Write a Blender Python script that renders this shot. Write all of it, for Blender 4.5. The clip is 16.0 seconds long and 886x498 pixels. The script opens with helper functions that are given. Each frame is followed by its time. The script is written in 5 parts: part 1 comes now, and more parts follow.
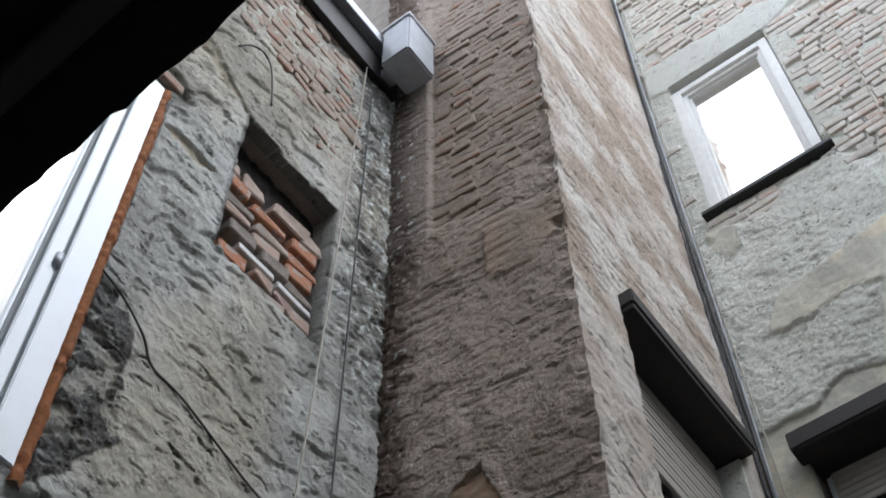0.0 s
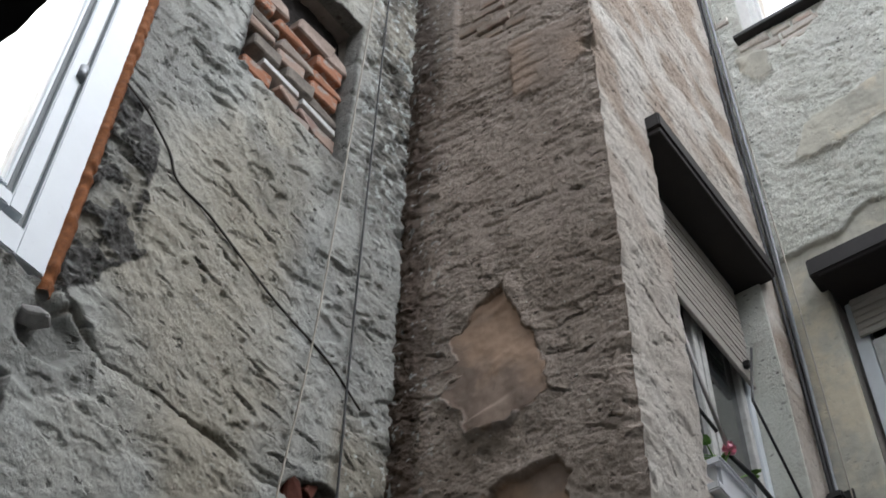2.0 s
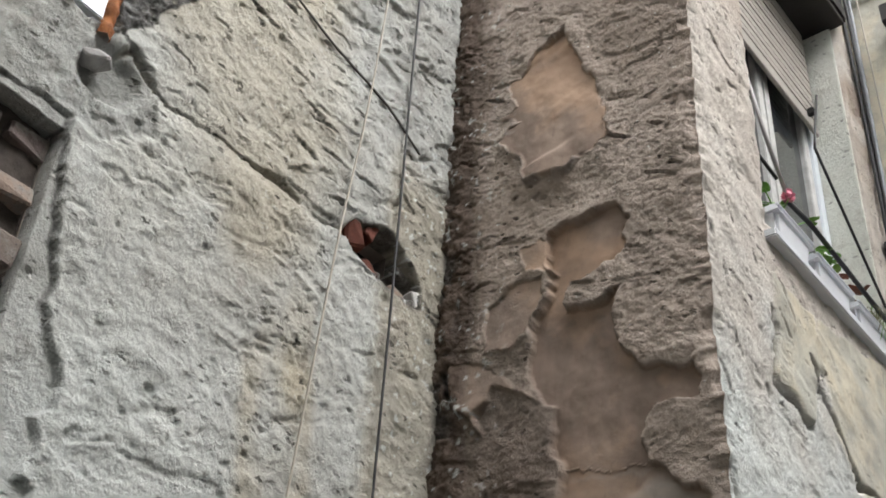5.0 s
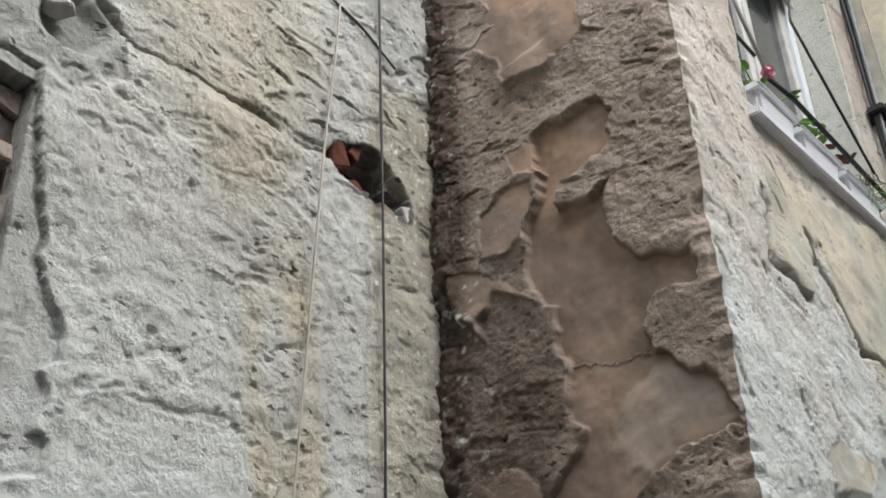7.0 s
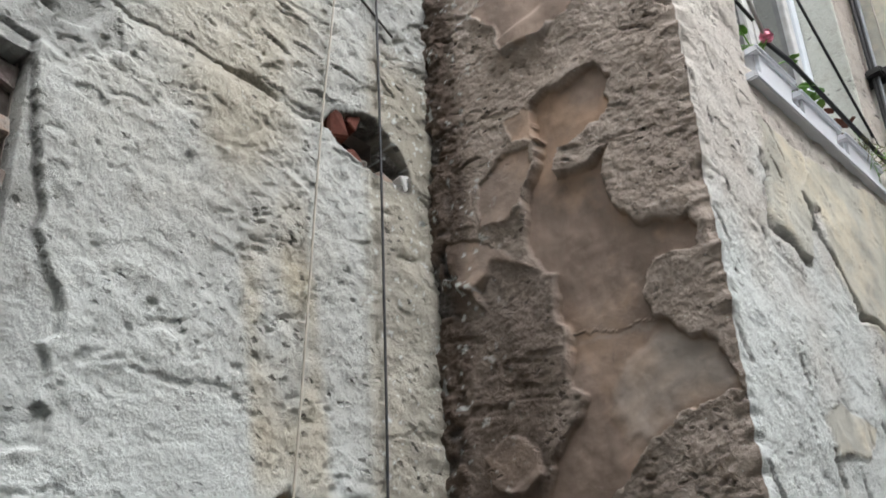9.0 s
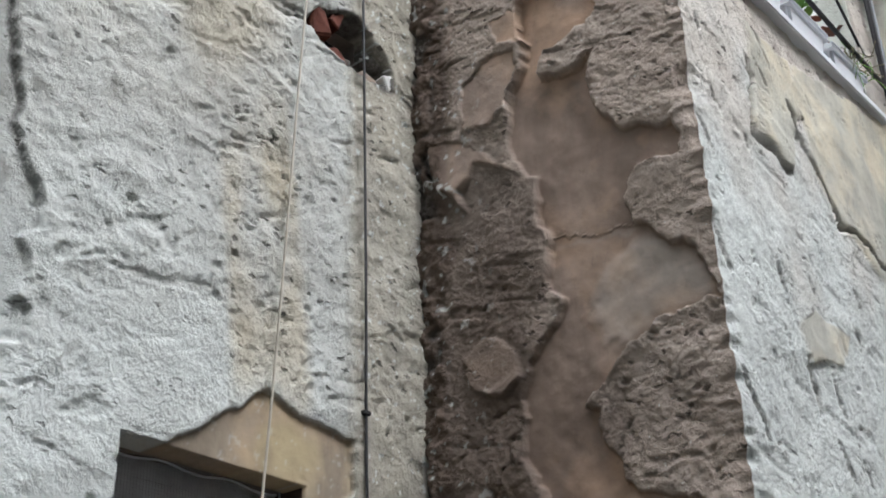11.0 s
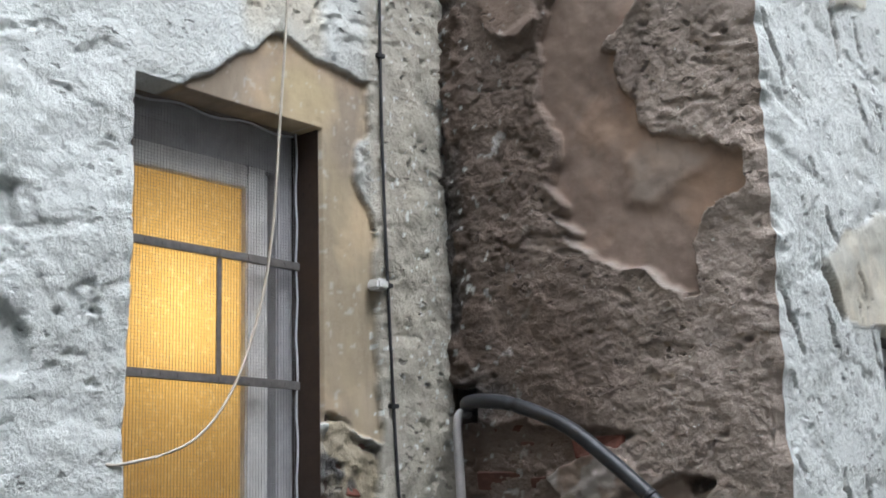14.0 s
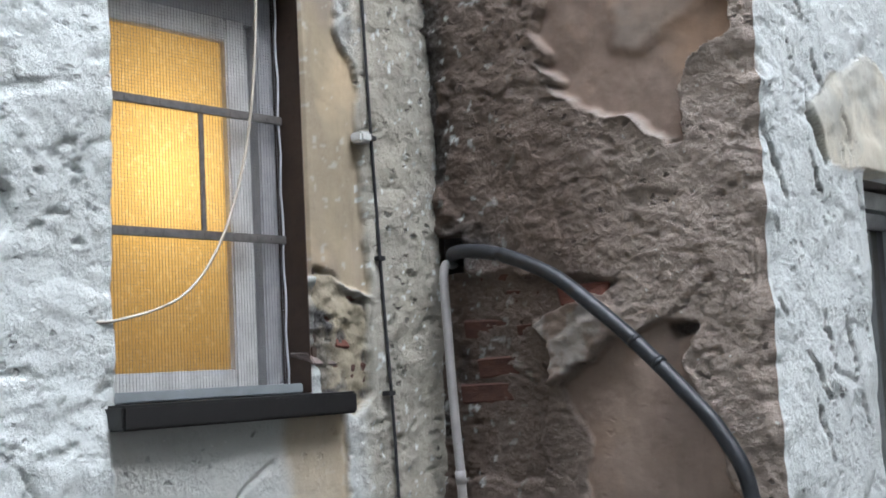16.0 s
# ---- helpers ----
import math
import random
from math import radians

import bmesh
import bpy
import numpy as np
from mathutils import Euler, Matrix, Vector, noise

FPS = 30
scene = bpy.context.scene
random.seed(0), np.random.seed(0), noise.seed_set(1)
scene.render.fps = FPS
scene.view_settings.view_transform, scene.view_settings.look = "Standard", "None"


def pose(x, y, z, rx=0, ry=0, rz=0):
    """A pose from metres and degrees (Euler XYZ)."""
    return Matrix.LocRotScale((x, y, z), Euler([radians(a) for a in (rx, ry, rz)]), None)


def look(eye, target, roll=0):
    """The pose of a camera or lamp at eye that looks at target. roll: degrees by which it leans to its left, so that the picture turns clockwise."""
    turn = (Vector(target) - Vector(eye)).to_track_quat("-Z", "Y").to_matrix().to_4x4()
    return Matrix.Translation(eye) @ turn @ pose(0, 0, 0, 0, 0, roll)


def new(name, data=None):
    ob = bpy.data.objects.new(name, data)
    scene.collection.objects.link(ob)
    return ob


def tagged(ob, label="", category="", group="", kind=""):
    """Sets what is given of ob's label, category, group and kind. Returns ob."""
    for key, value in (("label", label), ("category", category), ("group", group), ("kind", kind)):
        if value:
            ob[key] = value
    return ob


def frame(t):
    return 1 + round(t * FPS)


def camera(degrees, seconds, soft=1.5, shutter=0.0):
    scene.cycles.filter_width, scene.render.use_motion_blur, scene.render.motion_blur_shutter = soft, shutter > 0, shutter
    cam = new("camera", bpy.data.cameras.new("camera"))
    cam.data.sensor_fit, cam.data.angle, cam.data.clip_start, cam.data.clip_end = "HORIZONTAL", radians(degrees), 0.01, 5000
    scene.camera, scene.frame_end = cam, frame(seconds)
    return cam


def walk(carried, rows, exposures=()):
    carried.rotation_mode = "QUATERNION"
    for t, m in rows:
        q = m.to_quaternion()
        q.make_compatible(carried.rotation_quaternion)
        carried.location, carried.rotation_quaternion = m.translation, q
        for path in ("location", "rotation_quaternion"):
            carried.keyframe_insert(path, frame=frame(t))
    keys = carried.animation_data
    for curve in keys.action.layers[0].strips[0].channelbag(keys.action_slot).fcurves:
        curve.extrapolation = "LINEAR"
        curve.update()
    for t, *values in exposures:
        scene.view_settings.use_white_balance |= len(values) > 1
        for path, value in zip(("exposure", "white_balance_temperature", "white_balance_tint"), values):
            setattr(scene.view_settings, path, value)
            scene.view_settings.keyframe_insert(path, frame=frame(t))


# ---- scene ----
cam = camera(38.23, 16.0, soft=1.8)
EYE = (0.0, 0.0, 1.5)
# seconds, yaw to the left, pitch up, roll
ROWS = [
    (0.0, 0.00, 57.33, -0.86),
    (0.5, 0.29, 56.47, -0.50),
    (1.0, 0.97, 54.79, -0.04),
    (1.5, 1.18, 52.47, 0.45),
    (2.0, 1.73, 49.28, 1.64),
    (2.5, 2.08, 47.23, 1.86),
    (3.0, 2.41, 45.21, 1.97),
    (3.5, 3.74, 42.58, 4.76),
    (4.0, 5.22, 41.64, 5.48),
    (4.5, 5.17, 39.46, 5.36),
    (5.0, 4.61, 37.78, 4.03),
    (7.5, 4.17, 33.30, -2.88),
    (8.0, 4.27, 32.93, -2.90),
    (10.5, 3.30, 29.92, -2.68),
    (11.0, 3.29, 27.99, -2.21),
    (11.5, 2.95, 25.19, -2.19),
    (12.0, 3.61, 21.48, -1.86),
    (12.5, 3.43, 18.72, -1.39),
    (13.0, 3.98, 16.17, -1.32),
    (13.5, 4.22, 13.84, -1.58),
    (14.0, 4.52, 12.12, -1.62),
    (14.5, 4.42, 10.71, -1.70),
    (15.0, 4.34, 9.29, -2.08),
    (15.5, 4.10, 7.65, -2.54),
    (16.0, 4.07, 5.45, -2.88),
]
walk(cam, [(t, pose(*EYE, 90 + pitch, 0, yaw) @ pose(0, 0, 0, 0, 0, roll)) for t, yaw, pitch, roll in ROWS],
     exposures=[(0.0, 0.8, 5980, 10), (1.0, 0.6, 6020, 10), (1.5, 0.5, 6080, 10), (2.0, 0.92, 6150, 10), (2.5, 1.35, 6350, 10), (3.0, 1.6, 6420, 10), (5.0, 1.95, 6520, 10), (8.0, 2.02, 6400, 10), (11.0, 2.1, 6120, 10), (13.0, 2.35, 6050, 10), (14.5, 2.58, 5880, 10), (16.0, 2.68, 5800, 10)])

# ---- light: an overcast sky over a narrow yard, brightest from the open side ----
world = bpy.data.worlds.new("sky")
scene.world = world
world.use_nodes = True
wn = world.node_tree
sky = wn.nodes.new("ShaderNodeTexSky")
sky.sky_type, sky.sun_disc = "NISHITA", False
sky.sun_elevation, sky.sun_rotation = radians(54), radians(136)
sky.air_density, sky.dust_density, sky.ozone_density = 1.0, 4.0, 1.0
wn.nodes["Background"].inputs["Strength"].default_value = 0.15
cloud = wn.nodes.new("ShaderNodeMix")
cloud.data_type = "RGBA"
cloud.inputs[0].default_value = 0.75
cloud.inputs[7].default_value = (11.0, 11.2, 11.6, 1.0)
wn.links.new(sky.outputs[0], cloud.inputs[6])
wn.links.new(cloud.outputs[2], wn.nodes["Background"].inputs["Color"])
sun_data = bpy.data.lights.new("sun", "SUN")
sun_data.energy, sun_data.angle, sun_data.color = 1.3, radians(50), (0.98, 0.99, 1.0)
sun = new("sun", sun_data)
sun.matrix_world = look((0, 0, 0), (-0.78, 0.36, -1.0))


# ---- noise and masks on a wall's own coordinates ----
def lattice(ix, iy, seed):
    h = np.sin(ix * 127.1 + iy * 311.7 + seed * 74.7) * 43758.5453
    return h - np.floor(h)


def vnoise(x, y, seed=0):
    ix, iy = np.floor(x), np.floor(y)
    fx, fy = x - ix, y - iy
    fx, fy = fx * fx * (3 - 2 * fx), fy * fy * (3 - 2 * fy)
    lo = lattice(ix, iy, seed) * (1 - fx) + lattice(ix + 1, iy, seed) * fx
    hi = lattice(ix, iy + 1, seed) * (1 - fx) + lattice(ix + 1, iy + 1, seed) * fx
    return (lo * (1 - fy) + hi * fy) * 2 - 1


def fbm(x, y, seed=0, octaves=4, gain=0.5):
    total, amp = 0, 1.0
    for k in range(octaves):
        total = total + amp * vnoise(x * 2.03**k + 17 * k, y * 2.03**k - 9 * k, seed + k)
        amp *= gain
    return total


def smooth(v, lo, hi):
    k = np.clip((v - lo) / (hi - lo), 0, 1)
    return k * k * (3 - 2 * k)


def from_polygon(x, y, corners):
    """Signed distance to a polygon, above 0 inside."""
    pts = np.array(corners, float)
    inside, dist = np.zeros(x.shape, bool), np.full(x.shape, 9.0)
    for (ax, ay), (bx, by) in zip(pts, np.roll(pts, -1, 0)):
        ex, ey = bx - ax, by - ay
        k = np.clip(((x - ax) * ex + (y - ay) * ey) / (ex * ex + ey * ey + 1e-12), 0, 1)
        dist = np.minimum(dist, np.hypot(x - ax - k * ex, y - ay - k * ey))
        crosses = (ay > y) != (by > y)
        inside ^= crosses & (x < ax + (y - ay) * ex / (ey if abs(ey) > 1e-9 else 1e-9))
    return np.where(inside, dist, -dist)


def from_line(x, y, corners):
    pts, dist = np.array(corners, float), np.full(x.shape, 9.0)
    for (ax, ay), (bx, by) in zip(pts[:-1], pts[1:]):
        ex, ey = bx - ax, by - ay
        k = np.clip(((x - ax) * ex + (y - ay) * ey) / (ex * ex + ey * ey), 0, 1)
        dist = np.minimum(dist, np.hypot(x - ax - k * ex, y - ay - k * ey))
    return dist


# ---- materials ----
def material(name):
    m = bpy.data.materials.new(name)
    m.use_nodes = True
    return m, m.node_tree, m.node_tree.nodes["Principled BSDF"]


def add(nt, kind, **inputs):
    n = nt.nodes.new(kind)
    for k, v in inputs.items():
        n.inputs[k].default_value = v
    return n


def mixed(nt, fac, a, b):
    """A colour between a and b, each a colour or a socket."""
    n = nt.nodes.new("ShaderNodeMix")
    n.data_type = "RGBA"
    for sock, v in ((n.inputs[0], fac), (n.inputs[6], a), (n.inputs[7], b)):
        if isinstance(v, bpy.types.NodeSocket):
            nt.links.new(v, sock)
        else:
            sock.default_value = v if isinstance(v, float) else (*v, 1.0)
    return n.outputs[2]


def ramp(nt, value, lo, hi):
    n = add(nt, "ShaderNodeMapRange")
    n.inputs[1].default_value, n.inputs[2].default_value = lo, hi
    nt.links.new(value, n.inputs[0])
    return n.outputs[0]


def noise_at(nt, scale, detail=5.0, rough=0.6, stretch=None):
    co = add(nt, "ShaderNodeTexCoord")
    src = co.outputs["Object"]
    if stretch:
        mp = add(nt, "ShaderNodeMapping", Scale=stretch)
        nt.links.new(src, mp.inputs[0])
        src = mp.outputs[0]
    n = add(nt, "ShaderNodeTexNoise", Scale=scale, Detail=detail, Roughness=rough)
    nt.links.new(src, n.inputs["Vector"])
    return n.outputs["Fac"]


def bumped(nt, bsdf, heights, distance=0.004, strength=0.6):
    normal = None
    for h, k in heights:
        b = add(nt, "ShaderNodeBump", Strength=strength * k, Distance=distance)
        nt.links.new(h, b.inputs["Height"])
        if normal:
            nt.links.new(normal, b.inputs["Normal"])
        normal = b.outputs[0]
    nt.links.new(normal, bsdf.inputs["Normal"])


def scaled(nt, a, b):
    n = nt.nodes.new("ShaderNodeMath")
    n.operation = "MULTIPLY"
    for sock, v in zip(n.inputs, (a, b)):
        if isinstance(v, bpy.types.NodeSocket):
            nt.links.new(v, sock)
        else:
            sock.default_value = v
    return n.outputs[0]


def attribute(nt, name):
    n = nt.nodes.new("ShaderNodeAttribute")
    n.attribute_name = name
    return n.outputs["Fac"]


def render_coat(name, base, pale, dirt, patch, stain, grain=1.0):
    """Old lime render: gritty body, smooth skins of older plaster, rust stains, soot; some shade and brightness are
    coloured in.
    """
    m, nt, b = material(name)
    big, mid, fine = noise_at(nt, 1.7, 6, 0.62), noise_at(nt, 11, 6, 0.65), noise_at(nt, 85, 5, 0.7)
    col = mixed(nt, ramp(nt, big, 0.36, 0.66), base, pale)
    col = mixed(nt, ramp(nt, mid, 0.55, 0.80), col, dirt)
    col = mixed(nt, ramp(nt, fine, 0.62, 0.78), col, tuple(0.7 * c for c in dirt))
    col = mixed(nt, ramp(nt, noise_at(nt, 60, 2, 0.5), 0.70, 0.76), col, (0.62, 0.61, 0.57))
    skin = mixed(nt, ramp(nt, noise_at(nt, 5, 6, 0.6, (1, 1, 0.35)), 0.38, 0.62), patch, tuple(0.66 * c for c in patch))
    skin = mixed(nt, ramp(nt, noise_at(nt, 2.3, 5, 0.6), 0.48, 0.60), skin, (1.22 * patch[0], 1.12 * patch[1], 1.0 * patch[2]))
    skin = mixed(nt, scaled(nt, ramp(nt, noise_at(nt, 26, 6, 0.7, (1, 1, 0.5)), 0.58, 0.74), 0.5), skin, tuple(0.5 * c for c in patch))
    col = mixed(nt, attribute(nt, "skin"), col, skin)
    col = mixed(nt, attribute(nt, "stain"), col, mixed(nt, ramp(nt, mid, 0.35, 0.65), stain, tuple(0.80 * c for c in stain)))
    col = mixed(nt, attribute(nt, "soot_shade"), col, mixed(nt, ramp(nt, fine, 0.4, 0.65), (0.035, 0.033, 0.032), (0.14, 0.135, 0.13)))
    col = mixed(nt, attribute(nt, "chalk_lift"), col, (0.67, 0.71, 0.695))
    # small dirt-filled pits and hairline cracks
    co = add(nt, "ShaderNodeTexCoord")
    shift = add(nt, "ShaderNodeTexNoise", Scale=45.0, Detail=3.0)
    nt.links.new(co.outputs["Object"], shift.inputs["Vector"])
    bend = add(nt, "ShaderNodeVectorMath")
    bend.operation = "MULTIPLY_ADD"
    bend.inputs[1].default_value = (0.035, 0.035, 0.035)
    nt.links.new(shift.outputs["Color"], bend.inputs[0])
    nt.links.new(co.outputs["Object"], bend.inputs[2])
    flat = add(nt, "ShaderNodeMapping", Scale=(1.0, 1.0, 1.7))
    nt.links.new(bend.outputs[0], flat.inputs[0])
    cells = add(nt, "ShaderNodeTexVoronoi", Scale=20.0, Randomness=1.0)
    nt.links.new(flat.outputs[0], cells.inputs["Vector"])
    some = ramp(nt, noise_at(nt, 7, 2, 0.5), 0.50, 0.62)
    pit = scaled(nt, ramp(nt, cells.outputs["Distance"], 0.27, 0.16), some)
    lines = add(nt, "ShaderNodeMath")
    lines.operation = "ABSOLUTE"
    less = add(nt, "ShaderNodeMath")
    less.operation = "SUBTRACT"
    less.inputs[1].default_value = 0.5
    nt.links.new(noise_at(nt, 4.5, 5, 0.62, (1, 1, 1.5)), less.inputs[0])
    nt.links.new(less.outputs[0], lines.inputs[0])
    crack = scaled(nt, ramp(nt, lines.outputs[0], 0.03, -0.02), ramp(nt, noise_at(nt, 3.3, 3, 0.5, (1.3, 0.8, 1)), 0.54, 0.58))
    crack = scaled(nt, crack, 0.15)
    both = add(nt, "ShaderNodeMath")
    both.operation = "MAXIMUM"
    nt.links.new(pit, both.inputs[0])
    nt.links.new(crack, both.inputs[1])
    flaw = scaled(nt, both.outputs[0], ramp(nt, attribute(nt, "skin"), 1.0, 0.3))
    flaw = scaled(nt, flaw, ramp_to(nt, attribute(nt, "chalk_lift"), 1.0, 0.45))
    col = mixed(nt, scaled(nt, flaw, 0.8), col, tuple(0.32 * c for c in dirt))
    nt.links.new(col, b.inputs["Base Color"])
    b.inputs["Roughness"].default_value = 0.93
    b.inputs["Specular IOR Level"].default_value = 0.25
    rough = add(nt, "ShaderNodeMath")
    rough.operation = "SUBTRACT"
    rough.inputs[0].default_value = 1.0
    nt.links.new(attribute(nt, "skin"), rough.inputs[1])
    grit = add(nt, "ShaderNodeMath")
    grit.operation = "MULTIPLY"
    nt.links.new(rough.outputs[0], grit.inputs[0])
    nt.links.new(fine, grit.inputs[1])
    coarse = add(nt, "ShaderNodeMath")
    coarse.operation = "MULTIPLY"
    nt.links.new(rough.outputs[0], coarse.inputs[0])
    nt.links.new(noise_at(nt, 38, 5, 0.65), coarse.inputs[1])
    bumped(nt, b, [(grit.outputs[0], 0.85 * grain), (coarse.outputs[0], 0.5 * grain), (noise_at(nt, 22, 7, 0.72), 0.22), (scaled(nt, flaw, -1.0), 0.7)], 0.016, 0.9)
    return m


def surface(name, colour, roughness=0.6, metallic=0.0, vary=0.25, scale=20.0, bump=0.2, specular=0.5, per_object=0.0):
    m, nt, b = material(name)
    n, n2 = noise_at(nt, scale, 6, 0.65), noise_at(nt, scale * 7, 4, 0.6)
    col = mixed(nt, ramp(nt, n, 0.35, 0.7), colour, tuple(c * (1 - vary) for c in colour))
    col = mixed(nt, ramp(nt, n2, 0.62, 0.75), col, tuple(c * (1 - 1.6 * vary if vary < 0.6 else 0.1) for c in colour))
    if per_object:
        info = nt.nodes.new("ShaderNodeObjectInfo")
        hsv = add(nt, "ShaderNodeHueSaturation")
        nt.links.new(col, hsv.inputs["Color"])
        nt.links.new(ramp_to(nt, info.outputs["Random"], 1 - per_object, 1 + per_object), hsv.inputs["Value"])
        col = hsv.outputs[0]
    nt.links.new(col, b.inputs["Base Color"])
    b.inputs["Roughness"].default_value, b.inputs["Metallic"].default_value = roughness, metallic
    b.inputs["Specular IOR Level"].default_value = specular
    if bump:
        bumped(nt, b, [(n, 1.0), (n2, 0.6)], 0.004, bump)
    return m


def ramp_to(nt, value, lo, hi):
    n = add(nt, "ShaderNodeMapRange")
    n.inputs[3].default_value, n.inputs[4].default_value = lo, hi
    nt.links.new(value, n.inputs[0])
    return n.outputs[0]


def brick_material(name, colours, mortar, cover):
    """Bricks of several firings, some smeared with mortar."""
    m, nt, b = material(name)
    info = nt.nodes.new("ShaderNodeObjectInfo")
    cr = nt.nodes.new("ShaderNodeValToRGB")
    cr.color_ramp.interpolation = "CONSTANT"
    while len(cr.color_ramp.elements) < len(colours):
        cr.color_ramp.elements.new(0.5)
    for k, (e, c) in enumerate(zip(cr.color_ramp.elements, colours)):
        e.position, e.color = k / len(colours), (*c, 1)
    nt.links.new(info.outputs["Random"], cr.inputs[0])
    n, n2 = noise_at(nt, 14, 6, 0.65), noise_at(nt, 90, 4, 0.6)
    col = mixed(nt, ramp(nt, n, 0.5 - cover, 0.62 - cover * 0.5), cr.outputs[0], mortar)
    col = mixed(nt, ramp(nt, n2, 0.58, 0.75), col, (0.06, 0.05, 0.045))
    nt.links.new(col, b.inputs["Base Color"])
    b.inputs["Roughness"].default_value, b.inputs["Specular IOR Level"].default_value = 0.92, 0.25
    bumped(nt, b, [(n2, 1.0), (n, 0.7)], 0.006, 0.7)
    return m


def mirror_glass(name, share=0.75):
    m, nt, b = material(name)
    b.inputs["Base Color"].default_value, b.inputs["Roughness"].default_value = (0.03, 0.035, 0.04, 1), 0.1
    gloss = add(nt, "ShaderNodeBsdfGlossy", Roughness=0.03)
    gloss.inputs[0].default_value = (1.0, 0.98, 0.94, 1)
    mx = add(nt, "ShaderNodeMixShader", Fac=share)
    nt.links.new(b.outputs[0], mx.inputs[1])
    nt.links.new(gloss.outputs[0], mx.inputs[2])
    nt.links.new(mx.outputs[0], nt.nodes["Material Output"].inputs[0])
    return m


M_A = render_coat("render_a", (0.38, 0.38, 0.35), (0.49, 0.505, 0.48), (0.27, 0.255, 0.225), (0.37, 0.305, 0.235), (0.44, 0.36, 0.225), 0.8)
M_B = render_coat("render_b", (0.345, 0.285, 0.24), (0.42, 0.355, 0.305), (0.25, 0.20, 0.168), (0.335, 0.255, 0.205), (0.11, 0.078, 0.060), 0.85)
M_C = render_coat("render_c", (0.56, 0.51, 0.455), (0.66, 0.625, 0.575), (0.35, 0.31, 0.27), (0.52, 0.51, 0.43), (0.42, 0.33, 0.26), 0.75)
M_D = render_coat("render_d", (0.67, 0.68, 0.61), (0.78, 0.785, 0.73), (0.48, 0.46, 0.40), (0.60, 0.58, 0.49), (0.33, 0.30, 0.25))
M_MORTAR = surface("mortar", (0.26, 0.23, 0.20), 0.95, vary=0.45, scale=25, bump=0.8, specular=0.2)
M_DARK_MORTAR = surface("dark_mortar", (0.10, 0.085, 0.075), 0.95, vary=0.5, scale=25, bump=0.8, specular=0.2)
# near-black bed stands in for the shade in the brick gaps
M_GAP_SHADE = surface("gap_shade_bed", (0.035, 0.03, 0.028), 0.95, vary=0.5, scale=25, bump=0.8, specular=0.2)
M_WALL_CORE = surface("wall_core", (0.30, 0.27, 0.24), 0.95, vary=0.35, scale=8, bump=0.5, specular=0.2)
M_BRICK_B = brick_material("brick_brown", [(0.29, 0.20, 0.16), (0.33, 0.25, 0.20), (0.25, 0.18, 0.15), (0.36, 0.28, 0.23), (0.32, 0.19, 0.14)], (0.34, 0.29, 0.245), 0.10)
M_BRICK_D = brick_material("brick_pale", [(0.60, 0.54, 0.47), (0.56, 0.50, 0.44), (0.64, 0.58, 0.51), (0.56, 0.43, 0.36), (0.52, 0.47, 0.42)], (0.66, 0.63, 0.58), 0.08)
M_BRICK_N = brick_material("brick_niche", [(0.38, 0.17, 0.10), (0.38, 0.28, 0.23), (0.31, 0.22, 0.19), (0.40, 0.19, 0.115), (0.37, 0.31, 0.27)], (0.38, 0.34, 0.30), -0.02)
M_BRICK_OLD = brick_material("brick_sooty", [(0.17, 0.14, 0.12), (0.26, 0.20, 0.16), (0.34, 0.28, 0.21), (0.15, 0.12, 0.11)], (0.22, 0.20, 0.18), 0.0)
M_WHITEWASH = surface("whitewashed_brick", (0.66, 0.66, 0.64), 0.9, vary=0.3, scale=30, bump=0.6)
M_PVC = surface("white_plastic_frame", (0.74, 0.79, 0.83), 0.35, vary=0.06, scale=6, bump=0.0)
M_SEAL = surface("grey_seal", (0.20, 0.22, 0.23), 0.6, vary=0.2, bump=0)
M_WHITE_WOOD = surface("weathered_white_paint", (0.66, 0.66, 0.64), 0.6, vary=0.35, scale=14, bump=0.5)
M_BRIGHT_PAINT = surface("flaking_white_paint", (0.82, 0.82, 0.80), 0.5, vary=0.12, scale=16, bump=0.5)
M_GREY_WOOD = surface("greyed_white_paint", (0.42, 0.42, 0.43), 0.55, vary=0.3, scale=18, bump=0.3)
M_FOAM = surface("orange_foam", (0.34, 0.115, 0.03), 0.9, vary=0.5, scale=40, bump=1.0)
M_STEEL = surface("galvanised_steel", (0.36, 0.38, 0.41), 0.45, 0.35, vary=0.2, scale=9, bump=0.1)
M_STEEL_PALE = surface("pale_sheet_metal", (0.62, 0.64, 0.67), 0.4, 0.3, vary=0.15, scale=9, bump=0.05)
M_STRIP = surface("steel_strip", (0.23, 0.22, 0.21), 0.45, 0.6, vary=0.35, scale=40, bump=0.15)
M_WIRE_MESH = surface("mesh_wire", (0.34, 0.34, 0.35), 0.5, 0.5, vary=0.2, bump=0)
M_CABLE_BLACK = surface("black_cable", (0.022, 0.022, 0.024), 0.6, vary=0.4, scale=60, bump=0.2)
M_OLD_CABLE = surface("dusty_old_cable", (0.10, 0.094, 0.085), 0.8, vary=0.4, scale=60, bump=0.3)
M_CABLE_GREY = surface("grey_cable", (0.28, 0.30, 0.33), 0.5, vary=0.25, scale=30, bump=0.1)
M_CABLE_WHITE = surface("yellowed_white_cable", (0.44, 0.40, 0.33), 0.55, vary=0.2, scale=30, bump=0.1)
M_HOSE = surface("dull_black_hose", (0.022, 0.025, 0.03), 0.42, vary=0.45, scale=35, bump=0.4)
M_PIPE = surface("grey_plastic_pipe", (0.40, 0.38, 0.37), 0.5, vary=0.25, scale=18, bump=0.1)
